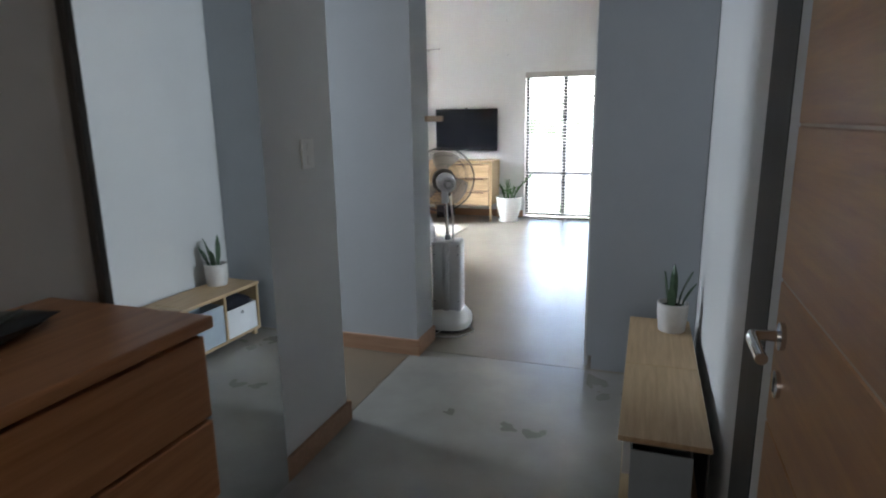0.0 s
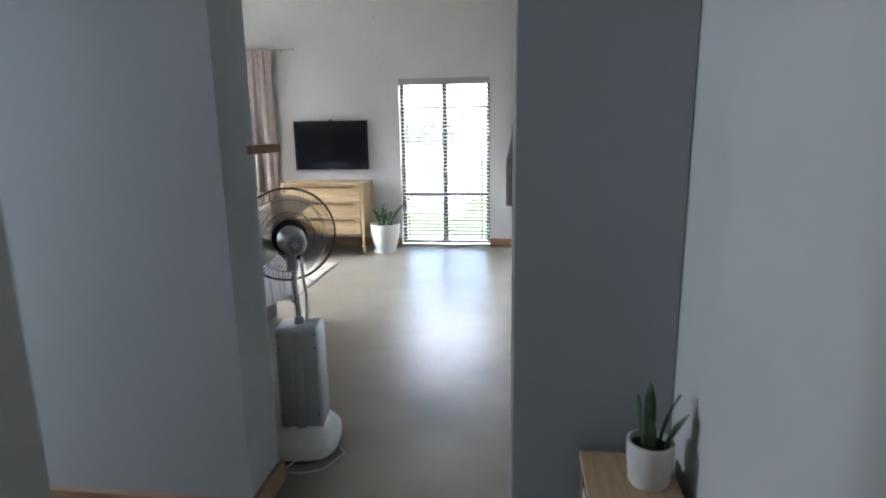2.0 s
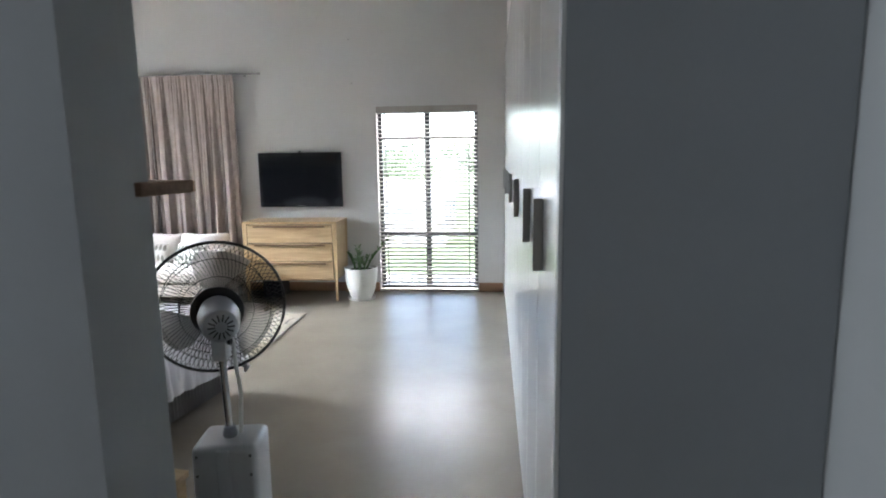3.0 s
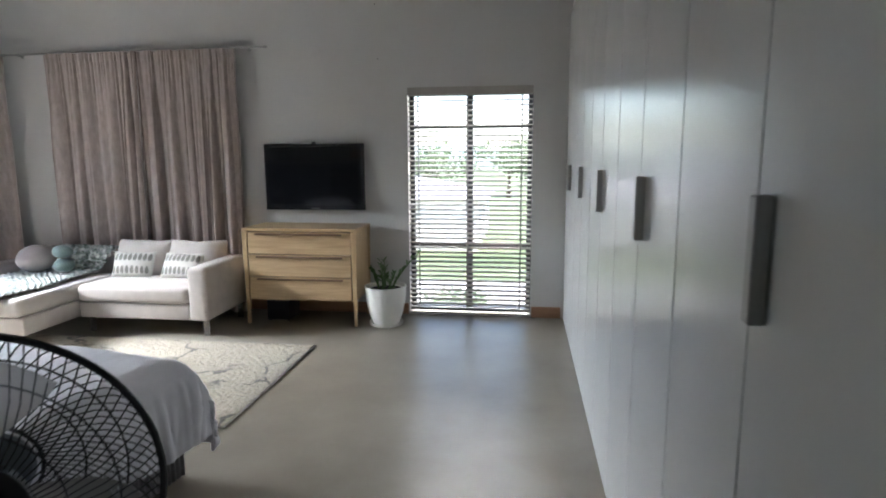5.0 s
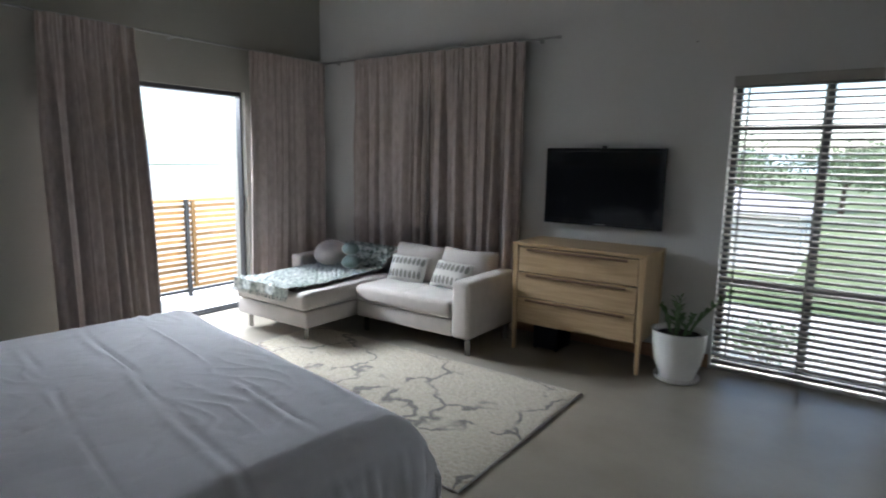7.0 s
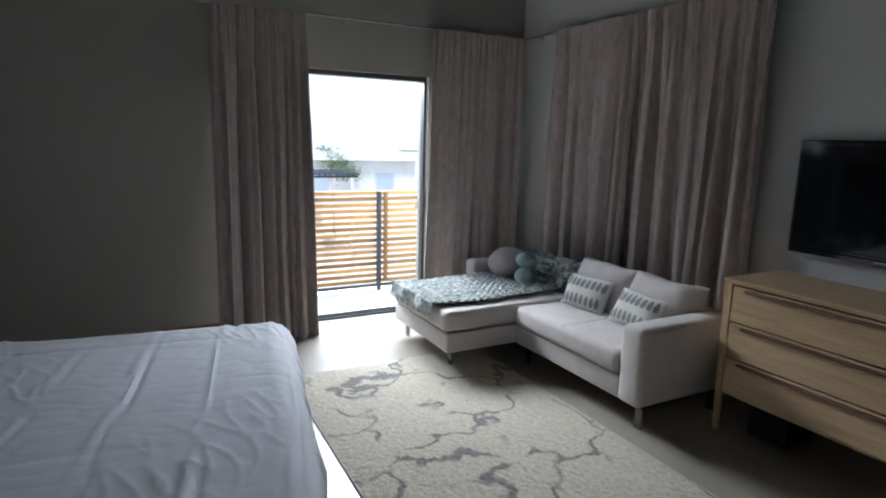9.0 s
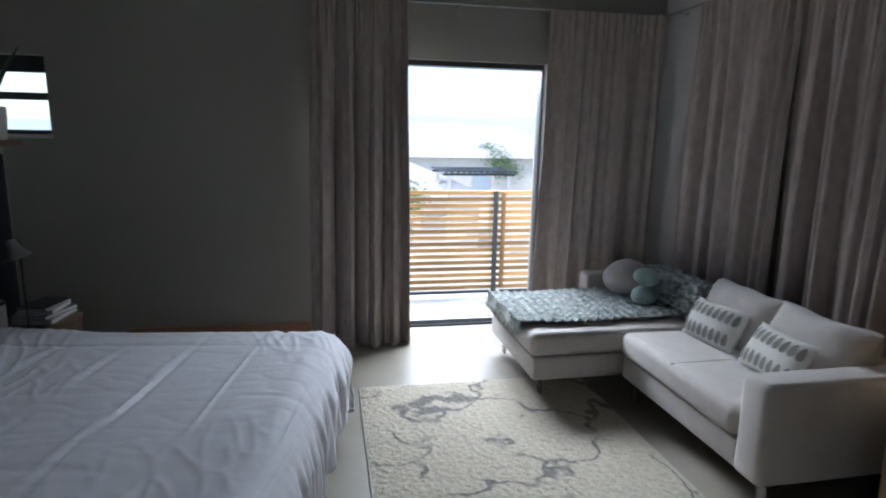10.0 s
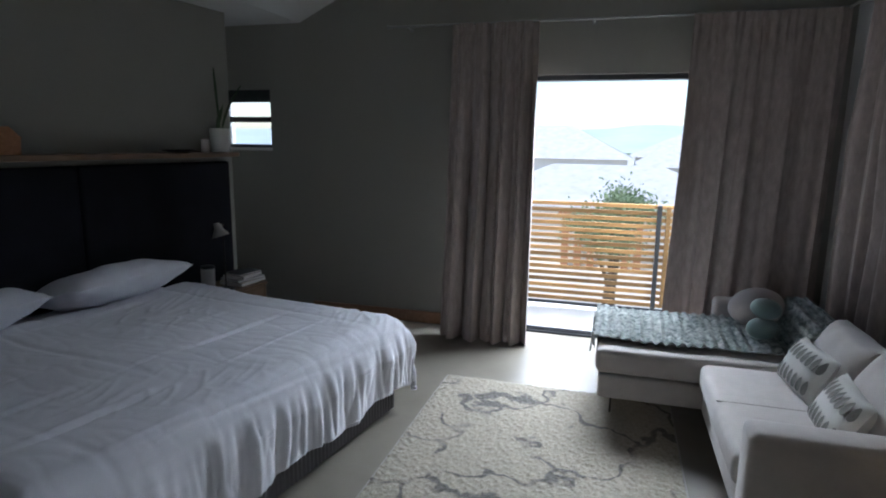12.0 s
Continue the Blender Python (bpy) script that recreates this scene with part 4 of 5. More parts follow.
def print_cushion(place, seed):
    c = thing("cushion", place, "white oblong cushion printed with grey drop shapes", "cushion", "printed cushions")
    w, h, d = 0.40, 0.25, 0.13
    part("cover", cushion(w, h, d, 0.5, 20, seed=seed, wob=0.006), M_PRINTCLOTH, c, smooth=True)
    for i in range(8):
        for j in range(2):
            u0, v0 = -0.80 + i * 0.228 + 0.06 * j, -0.50 + j * 0.98
            if u0 > 0.9:
                continue
            bm = bmesh.new()
            ring = []
            for k in range(12):
                a = 2 * math.pi * k / 12
                u = max(-0.97, min(0.97, u0 + 0.074 * math.cos(a) * (1.15 - 0.35 * math.sin(a))))
                v = max(-0.97, min(0.97, v0 + 0.30 * math.sin(a)))
                kk = max(0.0, (1 - abs(u) ** 2.6)) ** 0.5 * max(0.0, (1 - abs(v) ** 2.6)) ** 0.5
                pin = 1 - 0.06 * (1 - u * u) * abs(v) ** 3
                pin2 = 1 - 0.06 * (1 - v * v) * abs(u) ** 3
                co = Vector((u * w / 2 * pin2, v * h / 2 * pin, d / 2 * kk))
                co += noise.noise_vector(co * 7 + Vector((seed, 3, 1))) * 0.006
                ring.append(bm.verts.new(co + Vector((0, 0, 0.0030))))
            hub = bm.verts.new(sum((q.co for q in ring), Vector()) / 12 + Vector((0, 0, 0.0012)))
            for k in range(12):
                bm.faces.new((ring[k], ring[(k + 1) % 12], hub))
            ext = bmesh.ops.extrude_face_region(bm, geom=bm.faces[:])
            bmesh.ops.translate(bm, verts=[q for q in ext["geom"] if isinstance(q, bmesh.types.BMVert)], vec=(0, 0, 0.0008))
            part("printed_drop", bm, M_PRINTDOT, c, "grey printed drop")


print_cushion(pose(-4.25, 8.245, 0.535, 62, 0, 6), 3)
print_cushion(pose(-3.76, 8.235, 0.535, 60, 0, -4), 6)


def ball_cushion(place, r, material, label, squash=1.0):
    c = thing("round_cushion", place, label, "cushion", "round cushions")
    prof = [(max(0.002, r * math.sin(math.pi * k / 16)), -r * squash * math.cos(math.pi * k / 16)) for k in range(17)]
    part("cover", lathe(prof, 28), material, c, smooth=True)
    part("button", lathe([(0.012, 0), (0.010, 0.006), (0.002, 0.008)], 12, m=Matrix.Translation((0, 0, r * squash - 0.004))), material, c)


ball_cushion(pose(-5.22, 8.21, 0.585, 14, 0, 8), 0.165, M_BLUSH, "round blush pink velvet cushion", 0.73)
ball_cushion(pose(-4.92, 8.19, 0.530, 8, 0, 0), 0.090, M_GREENVELVET, "sage green velvet ball cushion", 0.72)
ball_cushion(pose(-4.93, 8.20, 0.652, -8, 0, 0), 0.086, M_GREENVELVET, "sage green velvet ball cushion atop another", 0.72)


def throw():
    t = thing("knitted_throw", (0, 0, 0), "chunky green and white knitted throw over the chaise", "throw")

    def front(u, v):
        x = -5.40 + 0.70 * u + 0.03 * math.sin(v * 7) + (0.02 * noise.noise(Vector((u * 6, v * 9, 2))))
        s = v * 1.50
        if s < 0.07:
            y, z = 7.215 + 0.01 * math.sin(u * 14), 0.45 - (0.07 - s) * 1.2
        else:
            y, z = 7.215 + (s - 0.07), 0.452
        x += 0.10 * v
        if y > 8.30:
            q = y - 8.30
            y = 8.30 + min(q, 0.2) * 0.45 + max(0.0, q - 0.2) * 0.75
            z = 0.452 + min(q, 0.2) * 0.95 + max(0.0, q - 0.2) * 0.12
            x += 0.25 * q
        knit = 0.007 * math.sin(u * 70 + 1.2 * math.sin(v * 150)) + 0.006 * math.sin(v * 160 + u * 3) + 0.005 * noise.noise(Vector((u * 40, v * 60, 1)))
        return x, y - (knit if y > 8.30 else 0), z + 0.012 + knit + 0.01 * noise.noise(Vector((u * 4, v * 6, 7)))

    part("knit", sheet(110, 220, front, (0, 0.004, -0.010)), M_THROW, t, smooth=True)
    for k in range(22):
        x = -5.40 + 0.70 * k / 21
        part("fringe_thread", tube([(x, 7.207, 0.385), (x + 0.008 * math.sin(k * 2.1), 7.202, 0.35)], 0.005, 5), M_THROW, t)


throw()


# ---- dresser ----
def dresser():
    x0, x1, y0, y1, top = -3.19, -2.13, 8.27, 8.76, 0.885
    d = thing("chest_of_drawers", (0, 0, 0), "pale oak chest of three drawers on tapered legs", "dresser")
    part("top", box(x0, x1, y0 - 0.005, y1, top - 0.025, top, 0.004, 2), M_OAK, d)
    part("back", box(x0 + 0.04, x1 - 0.04, y1 - 0.015, y1 - 0.003, 0.22, top - 0.026), M_OAK, d)
    for xs in ((x0 + 0.012, x0 + 0.03), (x1 - 0.03, x1 - 0.012)):
        part("side", box(*xs, y0 + 0.03, y1 - 0.03, 0.24, top - 0.026), M_OAK_V, d)
    part("bottom", box(x0 + 0.032, x1 - 0.032, y0 + 0.02, y1 - 0.02, 0.228, 0.24), M_OAK, d)
    for lx in (x0, x1 - 0.05):
        for ly in (y0, y1 - 0.05):
            bm = box(lx, lx + 0.05, ly, ly + 0.05, 0.0, top - 0.026, 0.003, 1)
            for v in bm.verts:
                if v.co.z < 0.05:
                    v.co.x += 0.012 if v.co.x < lx + 0.025 else -0.012
                    v.co.y += 0.012 if v.co.y < ly + 0.025 else -0.012
            part("leg", bm, M_OAK_V, d)
    hz = (top - 0.032 - 0.24) / 3
    for k in range(3):
        z0 = 0.242 + k * hz
        f = part("drawer", box(x0 + 0.054, x1 - 0.054, y0 + 0.004, y0 + 0.40, z0 + 0.003, z0 + hz - 0.006, 0.002, 1), M_OAK, d)
        part("handle", box(x0 + 0.13, x1 - 0.13, y0 - 0.016, y0 + 0.0035, z0 + hz - 0.032, z0 + hz - 0.016, 0.004, 2), M_GRIP, f, "long dark brown wooden grip")


dresser()
crate = thing("subwoofer", (-2.93, 8.52, 0), "black box loudspeaker under the chest of drawers", "loudspeaker")
part("cabinet", box(-0.11, 0.11, -0.13, 0.13, 0.012, 0.20, 0.008, 2), M_BLACK, crate)
part("grille", box(-0.10, 0.10, -0.136, -0.131, 0.022, 0.19, 0.002, 1), M_HEADBOARD, crate)
for x in (-0.09, 0.09):
    for y in (-0.11, 0.11):
        part("foot", lathe([(0.012, 0), (0.012, 0.0118)], 10, m=Matrix.Translation((x, y, 0))), M_BLACK, crate)


# ---- television ----
def television():
    x0, x1, z0, z1 = -3.147, -2.163, 1.012, 1.637
    t = thing("television", (0, YTV, 0), "black flat television fixed to the wall", "television")
    part("cabinet", box(x0 + 0.01, x1 - 0.01, -0.06, -0.03, z0 + 0.01, z1 - 0.01, 0.01, 2), M_BLACK, t)
    bm = bmesh.new()
    frame_bars(bm, x0, x1, z0, z1, 0.028, lambda b, a1, b1, c, d: add_box(b, a1, b1, -0.072, -0.058, c, d, 0.004, 2))
    add_box(bm, x0 + 0.03, x1 - 0.03, -0.072, -0.058, z0 + 0.0285, z0 + 0.045, 0.002, 1)
    part("bezel", bm, M_SCREEN, t)
    part("screen", box(x0 + 0.0285, x1 - 0.0285, -0.0665, -0.0605, z0 + 0.0455, z1 - 0.0285), M_SCREEN, t, "switched-off dark glossy screen")
    part("badge", box(-2.70, -2.61, -0.0735, -0.0722, z0 + 0.012, z0 + 0.018), M_HANDLE, t)
    part("wall_mount", box(-2.85, -2.45, -0.03, -0.001, 1.2, 1.45), M_ALU, t)
    part("camera_eye", box(-2.67, -2.635, -0.07, -0.045, z1 + 0.0005, z1 + 0.018, 0.004, 2), M_BLACK, t)


television()
for nx, nz in ((-2.03, 2.40), (-2.05, 2.88)):
    hk = thing("wall_hook", (nx, YTV, nz), "tiny grey wall plug in pale plaster", "wall plug", "wall plugs")
    part("plug", lathe([(0.008, 0), (0.006, 0.004), (0.002, 0.006)], 10, m=pose(0, 0, 0, 90)), M_HANDLE, hk)


# ---- floor plant by the window ----
def floor_plant():
    p = thing("floor_plant", (-1.905, 8.41, 0), "sparse green plant with thick stems in a rounded white pot", "plant")
    part("saucer", lathe([(0.135, 0), (0.15, 0.008), (0.155, 0.032), (0.145, 0.032), (0.138, 0.012), (0.003, 0.012)], 36), M_CERAMIC, p, smooth=True)
    part("pot", lathe([(0.10, 0.013), (0.115, 0.016), (0.155, 0.12), (0.178, 0.24), (0.186, 0.345), (0.189, 0.36), (0.176, 0.362), (0.172, 0.33), (0.003, 0.325)], 44), M_CERAMIC, p, smooth=True)
    part("soil", lathe([(0.171, 0.326), (0.1, 0.336), (0.003, 0.338)], 24), M_SOIL, p)
    rnd = random.Random(4)
    for ang, h, out in ((0.15, 0.34, 0.26), (1.9, 0.24, 0.03), (3.3, 0.19, 0.07), (4.6, 0.27, 0.05), (5.5, 0.16, 0.09)):
        a = Vector((0.06 * math.cos(ang), 0.06 * math.sin(ang), 0.33))
        pts = [a + Vector((math.cos(ang) * out * t ** 1.4, math.sin(ang) * out * t ** 1.4, h * t)) for t in (0, 0.25, 0.5, 0.75, 1)]
        st = part("stem", tube(pts, 0.006, 6, radii=[0.013, 0.011, 0.009, 0.006, 0.003]), M_LEAF2, p, smooth=True)
        bm = bmesh.new()
        for i in range(11):
            t = 0.25 + 0.75 * i / 10
            c = pts[0].lerp(pts[-1], t) if t > 0.98 else pts[min(3, int(t * 4))].lerp(pts[min(4, int(t * 4) + 1)], t * 4 - int(t * 4))
            side = 1 if i % 2 else -1
            sz = 0.066 * (1.1 - 0.4 * t)
            m = Matrix.Translation(c) @ pose(0, 0, 0, rnd.uniform(-40, 40), -35 - rnd.uniform(0, 30), math.degrees(ang) + side * rnd.uniform(60, 100))
            ring = [(0, 0, 0), (sz * 0.35, sz * 0.26, 0.004), (sz * 0.8, sz * 0.2, 0), (sz * 1.1, 0, -0.004), (sz * 0.8, -sz * 0.2, 0), (sz * 0.35, -sz * 0.26, 0.004)]
            f = [bm.verts.new(m @ Vector(q)) for q in ring]
            g = [bm.verts.new(m @ (Vector(q) + Vector((0, 0, -0.0015)))) for q in ring]
            bm.faces.new(f)
            bm.faces.new(g[::-1])
            for q in range(6):
                w = (q + 1) % 6
                bm.faces.new((f[q], g[q], g[w], f[w]))
        part("leaves", bm, M_LEAF2, st)


floor_plant()


# ---- pedestal fan ----
def pedestal_fan():
    f = thing("pedestal_fan", (-1.315, 3.86, 0, 0, 0, 8), "silver misting pedestal fan with a round wire cage", "fan")
    bm = bmesh.new()
    prof = [(0.0, 1.0), (0.035, 1.0), (0.05, 0.96), (0.085, 0.80), (0.11, 0.62), (0.118, 0.45)]
    rings = []
    for z, k in prof:
        ring = []
        for i in range(36):
            a = 2 * math.pi * i / 36
            c, s = math.cos(a), math.sin(a)
            x = 0.165 * k * math.copysign(abs(c) ** 0.6, c)
            y = 0.20 * k * math.copysign(abs(s) ** 0.7, s) + 0.02 * (1 - k)
            ring.append(bm.verts.new((x, y, z + 0.03)))
        rings.append(ring)
    for a, b in zip(rings, rings[1:]):
        for i in range(36):
            j = (i + 1) % 36
            bm.faces.new((a[i], a[j], b[j], b[i]))
    bm.faces.new(rings[0][::-1])
    bm.faces.new(rings[-1])
    part("foot", bm, M_FANWHITE, f, "pale grey domed foot", smooth=True)
    part("skid", lathe([(0.15, 0.0), (0.165, 0.012), (0.16, 0.0295)], 36, m=Matrix.Diagonal((1, 1.2, 1, 1))), M_BLACK, f)
    body = box(-0.105, 0.105, -0.085, 0.095, 0.125, 0.645, 0.022, 3)
    part("column", body, M_SILVER, f, "silver rectangular water tank column", smooth=True)
    part("column_rib", box(-0.022, 0.022, -0.098, -0.0855, 0.135, 0.64, 0.008, 3), M_SILVER, f, smooth=True)
    for x in (-0.085, 0.085):
        for z in (0.21, 0.55, 0.615):
            part("screw", lathe([(0.005, 0), (0.004, 0.003)], 10, m=pose(x, -0.0852, z, 90)), M_BLACK, f)
    part("pole", tube([(0, 0, 0.645), (-0.010, 0.014, 0.80), (-0.019, 0.028, 0.94)], 0.013, 14), M_CHROME, f, smooth=True)
    part("pole_collar", lathe([(0.022, 0.645), (0.024, 0.655), (0.018, 0.68)], 18), M_FANGREY, f, smooth=True)
    part("mist_hose", tube([(0.03, 0.02, 0.645), (0.035, 0.03, 0.78), (0.022, 0.04, 0.87), (0.015, 0.05, 0.96)], 0.007, 8), M_FANWHITE, f, smooth=True)
    neck = box(-0.024, 0.024, -0.028, 0.028, 0.90, 0.99, 0.008, 2, Matrix.Translation((-0.020, 0.030, 0)))
    part("neck", neck, M_SILVER, f, smooth=True)
    part("tilt_knob", lathe([(0.014, 0), (0.016, 0.012), (0.004, 0.016)], 14, m=pose(0.004, 0.03, 0.965, 0, 90)), M_BLACK, f)
    head = pose(-0.022, 0.034, 1.052, -90 + 3, 0, 21)      # its own z points ahead
    prof = [(0.004, -0.135), (0.035, -0.135), (0.052, -0.125), (0.060, -0.10), (0.066, -0.03), (0.060, 0.02), (0.045, 0.03), (0.004, 0.03)]
    motor = part("motor_housing", lathe(prof, 32, m=head), M_SILVER, f, "silver rounded motor housing", smooth=True)
    vb = bmesh.new()
    for k in range(14):
        a = 2 * math.pi * k / 14
        add_box(vb, 0.018, 0.040, -0.002, 0.002, -0.1375, -0.1352, m=head @ pose(0, 0, 0, 0, 0, math.degrees(a)))
    part("vent", vb, M_BLACK, motor)
    part("collar", lathe([(0.07, 0.032), (0.085, 0.036), (0.085, 0.05), (0.06, 0.052)], 32, m=head), M_BLACK, f)
    R = 0.228
    def wires(front, name):
        def ring_at(t, rad, nm, parent, n=48):
            r = 0.06 + (R - 0.06) * t
            d = 0.085 + (0.085 if front else -0.045) * math.cos(t * math.pi / 2) ** 0.7
            return part(nm, tube([head @ Vector((r * math.cos(a), r * math.sin(a), d)) for a in [2 * math.pi * i / n for i in range(n)]], rad, 5, closed=True), M_BLACK, parent)
        g = ring_at(0.02, 0.003, name, f)
        ring_at(0.35, 0.0015, "ring", g)
        ring_at(0.7, 0.0015, "ring", g)
        pts = []
        for t in (0, 0.3, 0.6, 0.85, 1.0):
            r = 0.06 + (R - 0.06) * t
            d = 0.085 + (0.085 if front else -0.045) * math.cos(t * math.pi / 2) ** 0.7
            aa = (-0.35 if front else 0.35) * (1 - t)
            pts.append(Vector((r * math.cos(aa), r * math.sin(aa), d)))
        first = part("wire", tube(pts, 0.0011, 4), M_BLACK, g)
        first.matrix_basis = head
        for k in range(1, 84):
            w = new("wire", first.data)
            w.parent = g
            w.matrix_basis = head @ pose(0, 0, 0, 0, 0, 360 * k / 84)
    wires(False, "rear_cage")
    wires(True, "front_cage")
    part("rim", tube([head @ Vector((R * math.cos(a), R * math.sin(a), 0.085)) for a in [2 * math.pi * i / 72 for i in range(72)]], 0.0052, 8, closed=True), M_BLACK, f, "thick black cage rim", smooth=True)
    part("badge", lathe([(0.05, 0.168), (0.055, 0.172), (0.05, 0.18), (0.004, 0.181)], 28, m=head), M_FANGREY, f)
    hub = part("hub", lathe([(0.035, 0.055), (0.04, 0.06), (0.038, 0.11), (0.02, 0.13), (0.003, 0.132)], 24, m=head), M_BLACK, f, smooth=True)
    for k in range(3):
        bl = bmesh.new()
        A, B = [], []
        base = head @ pose(0, 0, 0.085, 0, 0, 120 * k + 20)
        for i in range(9):
            t = i / 8
            r = 0.036 + 0.162 * t
            for lst, off in ((A, 0.0), (B, 0.0022)):
                row = []
                for j in range(7):
                    s = j / 6 - 0.5
                    wdt = (0.5 + 0.75 * t - 0.5 * t ** 3) * 1.25
                    ang = s * wdt + 0.35 * t
                    row.append(bl.verts.new(base @ Vector((r * math.cos(ang), r * math.sin(ang), -s * 0.045 + off))))
                lst.append(row)
        for i in range(8):
            for j in range(6):
                bl.faces.new((A[i][j], A[i + 1][j], A[i + 1][j + 1], A[i][j + 1]))
                bl.faces.new((B[i][j], B[i][j + 1], B[i + 1][j + 1], B[i + 1][j]))
        for i in range(8):
            bl.faces.new((A[i][0], B[i][0], B[i + 1][0], A[i + 1][0]))
            bl.faces.new((A[i][6], A[i + 1][6], B[i + 1][6], B[i][6]))
        for j in range(6):
            bl.faces.new((A[0][j], A[0][j + 1], B[0][j + 1], B[0][j]))
            bl.faces.new((A[8][j], B[8][j], B[8][j + 1], A[8][j + 1]))
        part("blade", bl, M_BLADE, hub, "translucent grey blade", smooth=True)
    part("power_cord", tube([(-0.02, -0.20, 0.03), (-0.07, -0.24, 0.006), (0.02, -0.26, 0.005), (0.12, -0.23, 0.005), (0.20, -0.10, 0.005), (0.10, 0.10, 0.005), (-0.12, 0.16, 0.005)], 0.0035, 6), M_FANWHITE, f, "thin white power cord", smooth=True)


pedestal_fan()


# ---- hall: mirror, switch, bench, plant, chest, door ----
mirror = thing("wall_mirror", (HALL_L - 0.0185, 0, 0, 0, 0, -1.0), "tall mirror with a slim dark edge on the passage wall", "mirror")
part("glass", box(0.018, 0.022, 1.125, 1.815, 0.02, 2.45), M_MIRROR, mirror)
part("backing", box(0.001, 0.0175, 1.125, 1.815, 0.02, 2.45), M_DARK, mirror)
part("edge_trim", box(0.001, 0.03, 1.10, 1.124, 0.02, 2.45, 0.002, 1), M_DARK, mirror)

sw = thing("light_switch", (HALL_L, 2.157, 1.345), "white plastic light switch plate on the wall", "light switch")
part("plate", box(0.0005, 0.012, -0.044, 0.044, -0.062, 0.062, 0.003, 2), M_WHITEPL, sw)
for z in (-0.026, 0.026):
    part("rocker", box(0.0125, 0.017, -0.016, 0.016, z - 0.02, z + 0.02, 0.002, 1), M_WHITEPL, sw)


def bench():
    x0, x1, z = -0.045, 0.262, 0.385
    for k, (a, b) in enumerate(((1.955, 2.615), (2.617, 3.285))):
        s = thing("bench_shelf", (0, a, 0), "low pale oak bench with open cubbies", "bench", "low benches along the passage")
        L = b - a
        part("top", box(x0, x1, 0.0, L, z - 0.022, z, 0.003, 2), M_OAK_Y, s)
        part("bottom", box(x0 + 0.01, x1 - 0.005, 0.0, L, 0.04, 0.06, 0.002, 1), M_OAK_Y, s)
        for y in ((0.003, L - 0.021) if k else (L - 0.021,)):
            part("side", box(x0 + 0.01, x1 - 0.005, y, y + 0.018, 0.0605, z - 0.0225), M_OAK_V, s)
        if k == 1:
            part("divider", box(x0 + 0.01, x1 - 0.02, L / 2 - 0.009, L / 2 + 0.009, 0.0605, z - 0.0225), M_OAK_V, s)
        part("back", box(x1 - 0.012, x1 - 0.006, 0.022, L - 0.022, 0.062, z - 0.023), M_DARK, s)
        for y in (0.03, L - 0.05):
            for x in (x0 + 0.03, x1 - 0.04):
                part("foot", box(x, x + 0.03, y, y + 0.03, 0.0, 0.0395), M_OAK_V, s)


bench()


def storage_box(y0, y1, material, label, h=0.25, strap=False, x=-0.03):
    b = thing("storage_box", (x, y0, 0.0605), label, "storage box", "boxes in the bench")
    w = y1 - y0
    bm = box(0, 0.006, 0, w, 0, h)
    add_box(bm, 0.20, 0.206, 0, w, 0, h)
    add_box(bm, 0.006, 0.20, 0, 0.006, 0, h)
    add_box(bm, 0.006, 0.20, w - 0.006, w, 0, h)
    add_box(bm, 0.006, 0.20, 0.006, w - 0.006, 0, 0.006)
    part("shell", bm, material, b)
    if strap:
        pts = [(-0.004, w * 0.25, h), (-0.008, w * 0.3, h * 0.55), (-0.012, w * 0.5, h * 0.2), (-0.008, w * 0.62, h * 0.6), (-0.004, w * 0.66, h)]
        part("strap", tube(pts, 0.006, 8), M_BLACK, b, "dark fabric carrying strap", smooth=True)
    else:
        part("grip_hole", lathe([(0.012, 0), (0.012, 0.0015)], 16, m=pose(-0.0005, w / 2, h - 0.04, 0, -90)), M_BLACK, b)


storage_box(2.64, 2.935, M_GREYBOX, "blue-grey fabric storage box in the bench")
storage_box(2.965, 3.255, M_PAPER, "white storage box with a dark lining", h=0.19)
dark_cloth = thing("folded_cloth", (0.06, 3.10, 0.252), "dark folded cloth lying in the white box", "cloth")
part("cloth", cushion(0.17, 0.26, 0.10, 0.4, 12, m=Matrix.Translation((0, 0, 0.02))), M_HEADBOARD, dark_cloth, smooth=True)
storage_box(1.965, 2.20, M_GREYBOX, "blue-grey card box in the bench", h=0.27, x=0.0)
storage_box(2.24, 2.56, M_PAPER, "white carrier box with a dark strap in the bench", h=0.27, strap=True)

snake_plant(pose(0.165, 3.115, 0.3852), 0.077, 0.15, [(0.0, 0.02, 0.22, 0.08, 10), (-0.03, -0.01, 0.19, 0.12, 80), (0.03, 0.0, 0.20, 0.28, 260), (0.045, -0.02, 0.15, 0.42, 250), (-0.01, -0.03, 0.13, 0.2, 170)], "small snake plant in a pale concrete pot on the bench", M_CONCRETEPOT)


def hall_chest():
    x0, x1, y0, y1, h = HALL_L + 0.025, -0.87, 0.10, 0.955, 1.075
    c = thing("tall_chest", (0, 0, 0), "tall reddish brown wooden chest of drawers", "chest of drawers")
    part("carcass", box(x0, x1 - 0.022, y0 + 0.012, y1 - 0.012, 0.0, h - 0.03), M_CHEST, c)
    part("top", box(x0, x1 + 0.012, y0, y1 + 0.004, h - 0.029, h, 0.006, 2), M_CHEST, c)
    dz = (h - 0.10) / 5
    for k in range(5):
        z0 = 0.065 + k * dz
        part("drawer", box(x1 - 0.021, x1, y0 + 0.016, y1 - 0.016, z0 + 0.004, z0 + dz - 0.006, 0.004, 2), M_CHEST, c)


